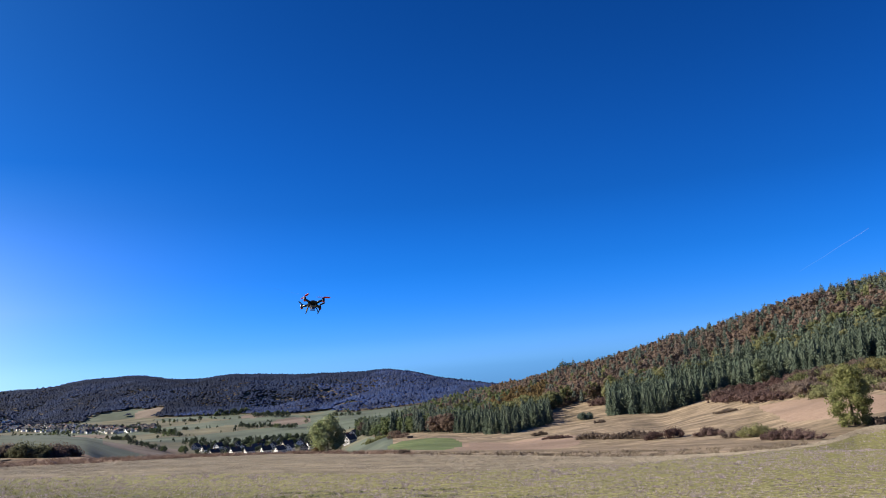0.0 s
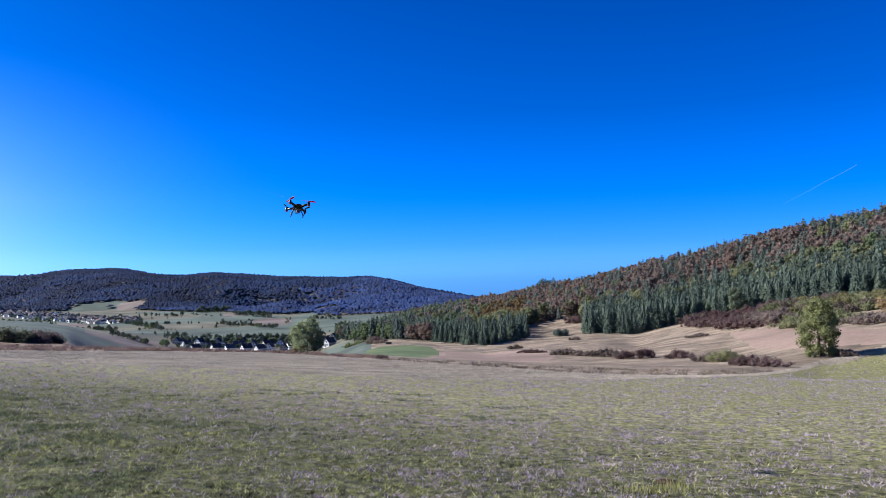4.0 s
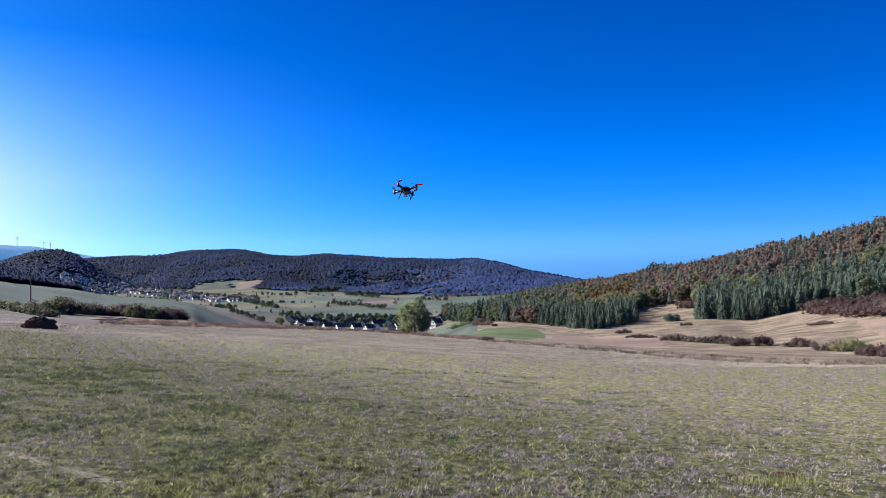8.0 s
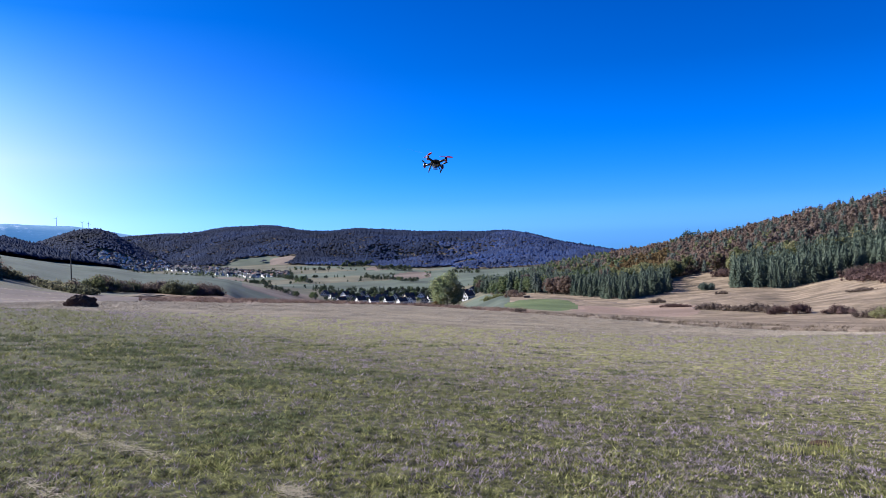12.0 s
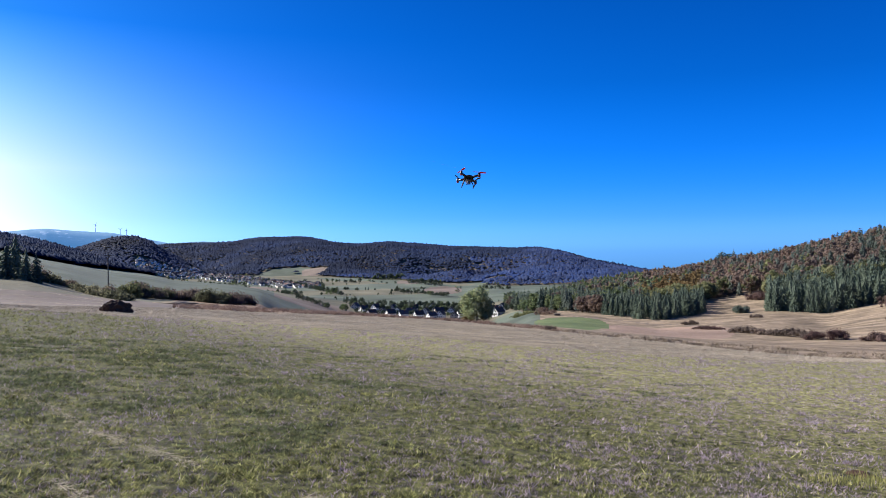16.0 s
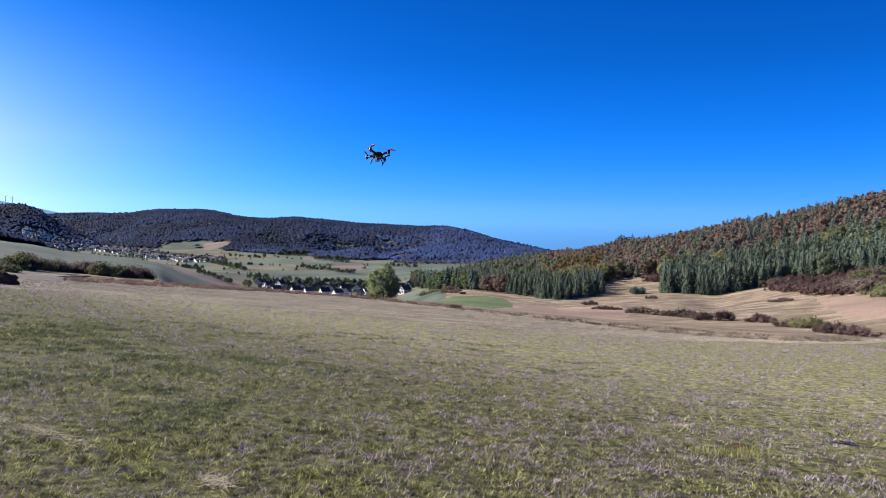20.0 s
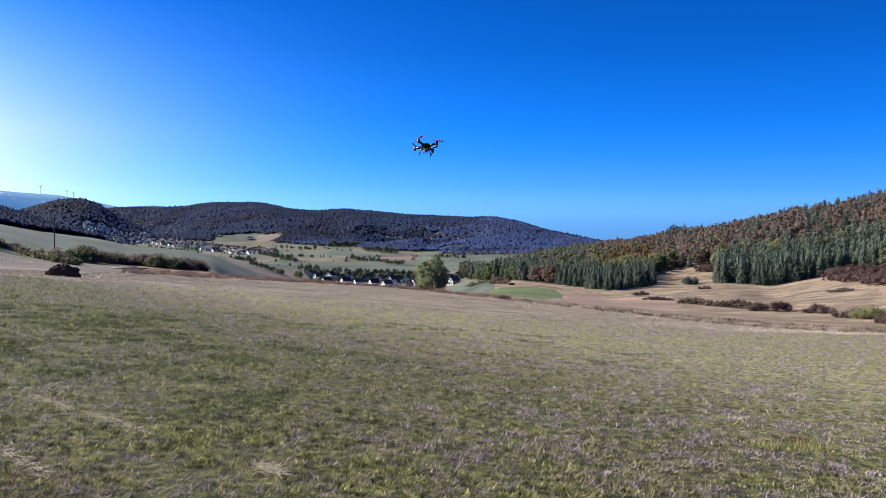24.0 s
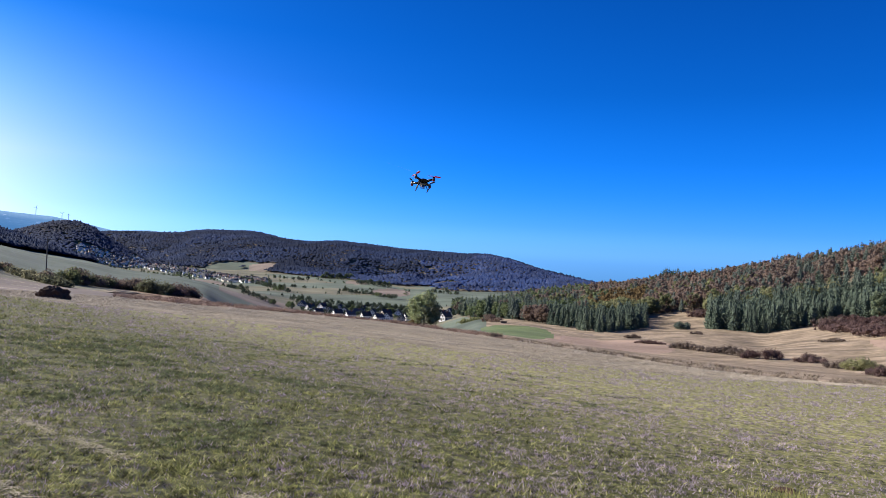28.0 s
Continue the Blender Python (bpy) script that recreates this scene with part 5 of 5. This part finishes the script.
# ---- drone ----
def drone():
    ob = tagged(new("drone"), "small black quadcopter drone with red front propellers, hovering over the meadow", "drone")
    bm = bmesh.new()
    bmesh.ops.create_uvsphere(bm, u_segments=20, v_segments=12, radius=1)
    for p in bm.verts:
        p.co = Vector((p.co.x * 0.085, p.co.y * 0.11, p.co.z * (0.045 if p.co.z > 0 else 0.028)))
    part("body", bm_mesh("body", bm, "black", True), ob)
    bm = bmesh.new()
    bmesh.ops.create_uvsphere(bm, u_segments=14, v_segments=8, radius=0.028)
    for p in bm.verts:
        p.co.z = p.co.z * 0.6 + 0.042
    part("antenna_dome", bm_mesh("antenna_dome", bm, "grey", True), ob)
    for sx in (-1, 1):
        for sy in (-1, 1):
            tip = Vector((sx * 0.155, sy * 0.145, 0.012))
            arm = part("arm", shape("arm", *tube_rows([(sx * 0.05, sy * 0.05, 0), tip * 0.6, tip], [0.024, 0.02, 0.017], 8), "black", True), ob)
            motor = part("motor", shape("motor", *tube_rows([tip + Vector((0, 0, -0.03)), tip + Vector((0, 0, -0.024)), tip + Vector((0, 0, 0.03)), tip + Vector((0, 0, 0.045))], [0.018, 0.024, 0.022, 0.009], 12), "black", True), arm)
            part("motor_ring", shape("motor_ring", *tube_rows([tip + Vector((0, 0, -0.038)), tip + Vector((0, 0, -0.03))], [0.017, 0.021], 12), "red"), arm)
            turn = Matrix.Translation(tip + Vector((0, 0, 0.047))) @ Matrix.Rotation(0.5 + sx * 0.6 + sy * 1.1, 4, "Z")
            v, f = [], []
            for side in (-1, 1):
                o = len(v)
                for k in range(7):
                    t = k / 6
                    chord = 0.006 + 0.012 * math.sin(math.pi * min(1, t * 0.8 + 0.15))
                    lift = 0.004 * math.cos(t)
                    for e, z in ((-chord, lift + 0.004 * side), (chord, lift - 0.004 * side)):
                        v.append((side * (0.008 + 0.112 * t), e, z))
                        v.append((side * (0.008 + 0.112 * t), e, z - 0.0016))
                for k in range(6):
                    a = o + 4 * k
                    f += [(a, a + 2, a + 6, a + 4), (a + 1, a + 5, a + 7, a + 3), (a, a + 4, a + 5, a + 1), (a + 2, a + 3, a + 7, a + 6)]
            part("propeller", shape("propeller", v, f, "red" if sy < 0 else "black"), ob, "red propeller" if sy < 0 else "black propeller", turn)
    for sx in (-1, 1):
        leg = [(sx * 0.05, 0, -0.02), (sx * 0.075, 0, -0.05), (sx * 0.095, 0, -0.09), (sx * 0.1, 0, -0.135)]
        for sy in (-0.055, 0.055):
            part("landing_leg", shape("landing_leg", *tube_rows([(p[0], p[1] + sy, p[2]) for p in leg], [0.011, 0.009, 0.008, 0.007], 7), "black", True), ob)
        part("landing_skid", shape("landing_skid", *tube_rows([(sx * 0.1, -0.09, -0.137), (sx * 0.1, 0.09, -0.137)], [0.008, 0.008], 7), "black", True), ob)
    part("gimbal_plate", box_mesh("gimbal_plate", "grey", (-0.045, 0.045, -0.05, 0.05, -0.055, -0.047), bevel=0.002), ob)
    for x in (-0.035, 0.035):
        for y in (-0.04, 0.04):
            part("damper", shape("damper", *tube_rows([(x, y, -0.047), (x, y, -0.036), (x, y, -0.025)], [0.006, 0.009, 0.006], 8), "black"), ob)
    part("gimbal_arm", box_mesh("gimbal_arm", "grey", (-0.045, -0.037, -0.02, 0.0, -0.12, -0.055), (-0.045, 0.04, -0.012, -0.004, -0.126, -0.118), bevel=0.001), ob)
    cam_box = part("action_camera", box_mesh("action_camera", "grey", (-0.032, 0.03, -0.045, -0.02, -0.115, -0.072), bevel=0.003), ob, "small silver action camera")
    part("camera_lens", shape("camera_lens", *tube_rows([(0.012, -0.045, -0.088), (0.012, -0.056, -0.088)], [0.012, 0.011], 14), "lens"), cam_box)
    part("battery", box_mesh("battery", "black", (-0.03, 0.03, 0.02, 0.11, -0.03, 0.0), bevel=0.004), ob)
    return ob


machine = drone()
machine.matrix_basis = Matrix.Translation((-0.6, 13.0, 2.95)) @ Matrix.Rotation(radians(14), 4, "Z") @ Matrix.Rotation(radians(5), 4, "Y") @ Matrix.Rotation(radians(-20), 4, "X")


# ---- grass, straw and weeds ----
def lumps(x, y, size, seed):
    """Smooth random values, 0 to 1, in lumps of that size."""
    grid = np.random.default_rng(seed).random((257, 257))
    u, v = np.mod(x / size, 256), np.mod(y / size, 256)
    i, j = u.astype(int), v.astype(int)
    u, v = u - i, v - j
    u, v = u * u * (3 - 2 * u), v * v * (3 - 2 * v)
    return (1 - u) * ((1 - v) * grid[i, j] + v * grid[i, j + 1]) + u * ((1 - v) * grid[i + 1, j] + v * grid[i + 1, j + 1])


def blades(name, label, category, count, mat, place, tall, wide, lean, seed, lift=-0.01, clump=0.0, lump=0.2):
    """Countless single blades; place gives bearings and distances, tall and wide take distances."""
    g = np.random.default_rng(seed)
    az, r = place(g, count)
    a = np.radians(az)
    x, y = r * np.sin(a), r * np.cos(a)
    i = np.clip(np.searchsorted(AZ, az) - 1, 0, len(AZ) - 2)
    j = np.clip(np.searchsorted(RR, r) - 1, 0, len(RR) - 2)
    u, v = (az - AZ[i]) / (AZ[i + 1] - AZ[i]), (r - RR[j]) / (RR[j + 1] - RR[j])
    z = (1 - u) * ((1 - v) * LAND[i, j] + v * LAND[i, j + 1]) + u * ((1 - v) * LAND[i + 1, j] + v * LAND[i + 1, j + 1])
    h, w = tall(r) * (0.45 + 0.9 * g.random(count)), wide(r) * (0.6 + 0.8 * g.random(count))
    if clump:
        k = np.clip(0.65 * lumps(x, y, lump, seed) + 0.5 * lumps(x, y, 3.1 * lump, seed + 1) - 0.08, 0, 1)
        h, w = h * (1 - clump + 2.3 * clump * k), w * (1 - 0.5 * clump + clump * k)
    t, b = g.random(count) * 2 * np.pi, g.random(count) * 2 * np.pi
    l = lean * h * (0.3 + g.random(count))
    p = np.stack([x, y, z + lift], 1)
    s = np.stack([np.cos(t) * w, np.sin(t) * w, 0 * w], 1)
    e = np.stack([np.cos(b) * l, np.sin(b) * l, h * max(0.2, 1 - 0.25 * lean)], 1)
    q = np.stack([p - s, p + s, p + e], 1).reshape(-1, 3)
    me = bpy.data.meshes.new(name)
    me.vertices.add(len(q))
    me.vertices.foreach_set("co", q.ravel())
    me.loops.add(len(q))
    me.loops.foreach_set("vertex_index", np.arange(len(q)))
    me.polygons.add(count)
    me.polygons.foreach_set("loop_start", np.arange(count) * 3)
    me.polygons.foreach_set("use_smooth", [False] * count)
    me.update(calc_edges=True)
    me.validate()
    me.materials.append(M[mat])
    return tagged(new(name, me), label, category, kind="stuff")


def over_meadow(g, n):
    """Blades in small tufts, thinner with distance."""
    k = n // 7 + 1
    ring = g.random(k) < 0.2
    az = np.where(ring, -180 + 360 * g.random(k), -42 + 88 * g.random(k) + 7 * g.normal(size=k))
    far = 0.995 * meadow_end(az)[0]
    near = 3.2 * np.exp(0.25 * g.normal(size=k))
    r = np.where(ring, 9.0 * np.sqrt(g.random(k)) + 0.2, near * (far / near) ** (g.random(k) ** 1.3))
    r, az, far = np.repeat(r, 7)[:n], np.repeat(az, 7)[:n], np.repeat(far, 7)[:n]
    w = 0.02 + 0.002 * r
    return az + np.degrees(w * g.normal(size=n) / r), np.clip(r + w * g.normal(size=n), 0.3, far)


def over_strip(g, n):
    az = -36 + 80 * g.random(n)
    e, s = meadow_end(az)[0], strip_end(az)[0]
    return az, e * (s / e) ** g.random(n)


def along_verge(g, n, start, end):
    az = start + (end - start) * g.random(3 * n)
    s, b = strip_end(az)[0], brink(az)[0]
    r = s * (0.985 + 0.05 * np.abs(g.normal(size=3 * n))) + np.where(g.random(3 * n) < 0.5, 0, (b * 1.1 - s).clip(0) * g.random(3 * n))
    clump = np.array([noise.noise(Vector((p * 1.1, q / 12, 4.0))) for p, q in zip(az, r)]) + 0.25 * g.normal(size=3 * n)
    best = np.argsort(-clump)[:n]
    return az[best], r[best]


def over_slope(g, n):
    az = 8 + 36 * g.random(n)
    return az, np.interp(az, (8, 20, 34, 44), (110, 85, 110, 120)) * np.exp(1.3 * g.random(n))


def dryness(x, y):
    return np.array([noise.fractal(Vector((p / 3.2, q / 3.2, 0.5)), 1.0, 2.0, 3) for p, q in zip(x, y)])


def patch(sign):
    def place(g, n):
        az, r = over_meadow(g, int(n * 1.6))
        a = np.radians(az)
        d = 0.8 * dryness(r * np.sin(a), r * np.cos(a)) + np.clip(0.1 * (r * np.cos(a) + 1.3 * r * np.sin(a) - 19), -1.2, 1.2) + 0.55 * g.normal(size=len(az))
        best = np.argsort(-d * sign)[:n]
        return az[best], r[best]
    return place


def wisps(g, n):
    """Pale wisps of hay left in broken lines on the meadow."""
    rows = ((-35.2, 15.2, -32.8, 12.9), (-32.8, 12.9, -29.8, 10.5), (-29.4, 10.1, -27.2, 9.2), (-26.2, 9.0, -22.3, 7.95), (-31.4, 7.5, -28.8, 6.5), (-14.8, 6.6, -13.0, 6.5))
    k = g.integers(len(rows), size=n)
    q = np.array(rows)[k]
    t = g.random(n)
    t = (np.floor(t * 7) + 0.5 + 0.27 * g.normal(size=n)) / 7
    return q[:, 0] + (q[:, 2] - q[:, 0]) * t + 0.2 * g.normal(size=n), q[:, 1] + (q[:, 3] - q[:, 1]) * t + 0.11 * g.normal(size=n)


def weed_spots(g, n):
    """Low broad-leaved weeds in patches on the open side of the meadow."""
    az, r = -42 + 60 * g.random(4 * n), 3.0 * np.exp(2.2 * g.random(4 * n))
    a = np.radians(az)
    x, y = r * np.sin(a), r * np.cos(a)
    d = lumps(x, y, 1.6, 71) + 0.5 * lumps(x, y, 0.3, 72) - 0.025 * (az + 20) + 0.2 * g.normal(size=4 * n)
    best = np.argsort(-d)[:n]
    return az[best], r[best]


def tuft_spots(g, n):
    """Denser green tufts on the middle ground of the meadow."""
    az, r = -44 + 70 * g.random(6 * n), 8.5 * np.exp(1.25 * g.random(6 * n))
    a = np.radians(az)
    x, y = r * np.sin(a), r * np.cos(a)
    d = lumps(x, y, 0.5, 81) + 0.5 * lumps(x, y, 2.4, 82) - 0.009 * (az + 20) + 0.1 * g.normal(size=6 * n)
    best = np.argsort(-d)[:n]
    return az[best], r[best]


def windrows(g, n):
    """Pale swaths of straw that lie along the mown slope by the conifers."""
    k = g.integers(6, size=n)
    az = -38 + 9.5 * g.random(n)
    return az, 86 + 7.5 * k + 0.9 * k * k + 0.35 * (az + 34) * (k - 2.5) + 1.3 * g.normal(size=n)


blades("meadow_grass", "short mown green meadow grass", "grass", 215000, "grass", patch(-1), lambda r: 0.032 + 0.0015 * r, lambda r: 0.005 + 0.00042 * r, 1.0, 31, clump=0.95, lump=0.14)
blades("dry_grass", "short dry straw-coloured grass in the meadow", "grass", 235000, "hay", patch(1), lambda r: 0.033 + 0.0012 * r, lambda r: 0.0036 + 0.0004 * r, 1.0, 35, clump=0.6, lump=0.2)
blades("meadow_weeds", "low broad-leaved green weeds in the mown meadow", "weeds", 45000, "weed_leaf", weed_spots, lambda r: 0.028 + 0.0004 * r, lambda r: 0.009 + 0.0004 * r, 1.7, 38, clump=0.5, lump=0.3)
blades("grass_tufts", "low green tufts scattered over the mown meadow", "grass", 60000, "weed_leaf", tuft_spots, lambda r: 0.03 + 0.0022 * r, lambda r: 0.004 + 0.0005 * r, 1.0, 45)
blades("hay_wisps", "pale wisps of dry hay lying on the meadow", "hay", 1150, "pale_hay", wisps, lambda r: 0.034 + 0 * r, lambda r: 0.0055 + 0 * r, 4.5, 36, 0.03)
blades("dead_weeds", "matted brown dead weeds in the mown meadow", "weeds", 2600, "weeds", lambda g, n: (-29.5 + 2.2 * g.normal(size=n) + 6 * (g.random(n) < 0.3), 6.0 + 0.6 * g.normal(size=n)), lambda r: 0.04 + 0 * r, lambda r: 0.006 + 0 * r, 1.8, 42, clump=0.6, lump=0.25)
blades("straw_swath", "pale swaths of cut straw on the mown slope", "straw", 9000, "straw", windrows, lambda r: 0.08 + 0 * r, lambda r: 0.12 + 0 * r, 3.0, 39)
blades("corn_stubble", "pale broken straw and stubble on the strip field", "stubble", 110000, "straw", over_strip, lambda r: 0.05 + 0.0008 * r, lambda r: 0.006 + 0.00025 * r, 1.6, 32, clump=0.8, lump=0.8)
blades("dry_weeds", "tall reddish-brown dry weeds along the field edge", "weeds", 11000, "weeds", lambda g, n: along_verge(g, n, -24, 4), lambda r: 0.55 + 0 * r, lambda r: 0.014 + 0.0005 * r, 1.3, 33, clump=0.7, lump=2.0)
blades("pale_weeds", "pale dry weeds along the field edge", "weeds", 6000, "slope_hay", lambda g, n: along_verge(g, n, 2, 31), lambda r: 0.24 + 0 * r, lambda r: 0.01 + 0.0004 * r, 0.8, 41, clump=0.7, lump=2.0)
blades("slope_grass", "rough dry grass on the slope below the wood", "grass", 16000, "slope_hay", over_slope, lambda r: 0.12 + 0.0003 * r, lambda r: 0.01 + 0.0002 * r, 1.6, 37)


def grass_tuft(az, r, wide, count, seed):
    g = random.Random(seed)
    v, f = [], []
    for k in range(count):
        a, d, t = g.random() * 6.28, wide * 0.5 * math.sqrt(g.random()), g.random() * 6.28
        x, y, h, w = d * math.cos(a), 0.6 * d * math.sin(a), 0.07 + 0.08 * g.random(), 0.006
        v += [(x - w * math.cos(t), y - w * math.sin(t), -0.02), (x + w * math.cos(t), y + w * math.sin(t), -0.02), (x + (g.random() - 0.5) * 0.12, y + (g.random() - 0.5) * 0.12, h)]
        f.append((3 * k, 3 * k + 1, 3 * k + 2))
    ob = tagged(new("grass_tuft", shape("grass_tuft", v, f, "tuft")), "fresh yellow-green grass tuft in the mown meadow", "grass tuft", "grass tufts")
    ob.location = ground_at(az, r)


grass_tuft(22.9, 10.0, 0.8, 150, 91)
grass_tuft(24.6, 10.4, 0.5, 80, 92)
grass_tuft(21.6, 9.9, 0.4, 40, 93)
# a low dark mound just behind the tufts
mound("molehill", "small dark mound in the mown meadow", 23.9, 10.75, 0.3, 0.26, 0.05, "heap", 8, "molehill")


def contrail(a, b, wide):
    """A thin trail of vapour high in the air behind the hills."""
    p, q = (Vector((math.sin(radians(z)) * math.cos(radians(e)), math.cos(radians(z)) * math.cos(radians(e)), math.sin(radians(e)))) * 4400 for z, e in (a, b))
    path = [p.lerp(q, k / 8) + Vector((0, 0, 1.5 * math.sin(k * 1.7))) for k in range(9)]
    tagged(new("contrail", shape("contrail", *tube_rows(path, [wide * (0.25 + 0.75 * k / 8) for k in range(9)], 8), "vapour", True)), "thin white aircraft vapour trail high in the sky", "contrail", kind="structure")


contrail((32.1, 4.7), (36.6, 7.0), 2.4)
contrail((-5.4, 6.8), (-3.6, 6.3), 2.6)
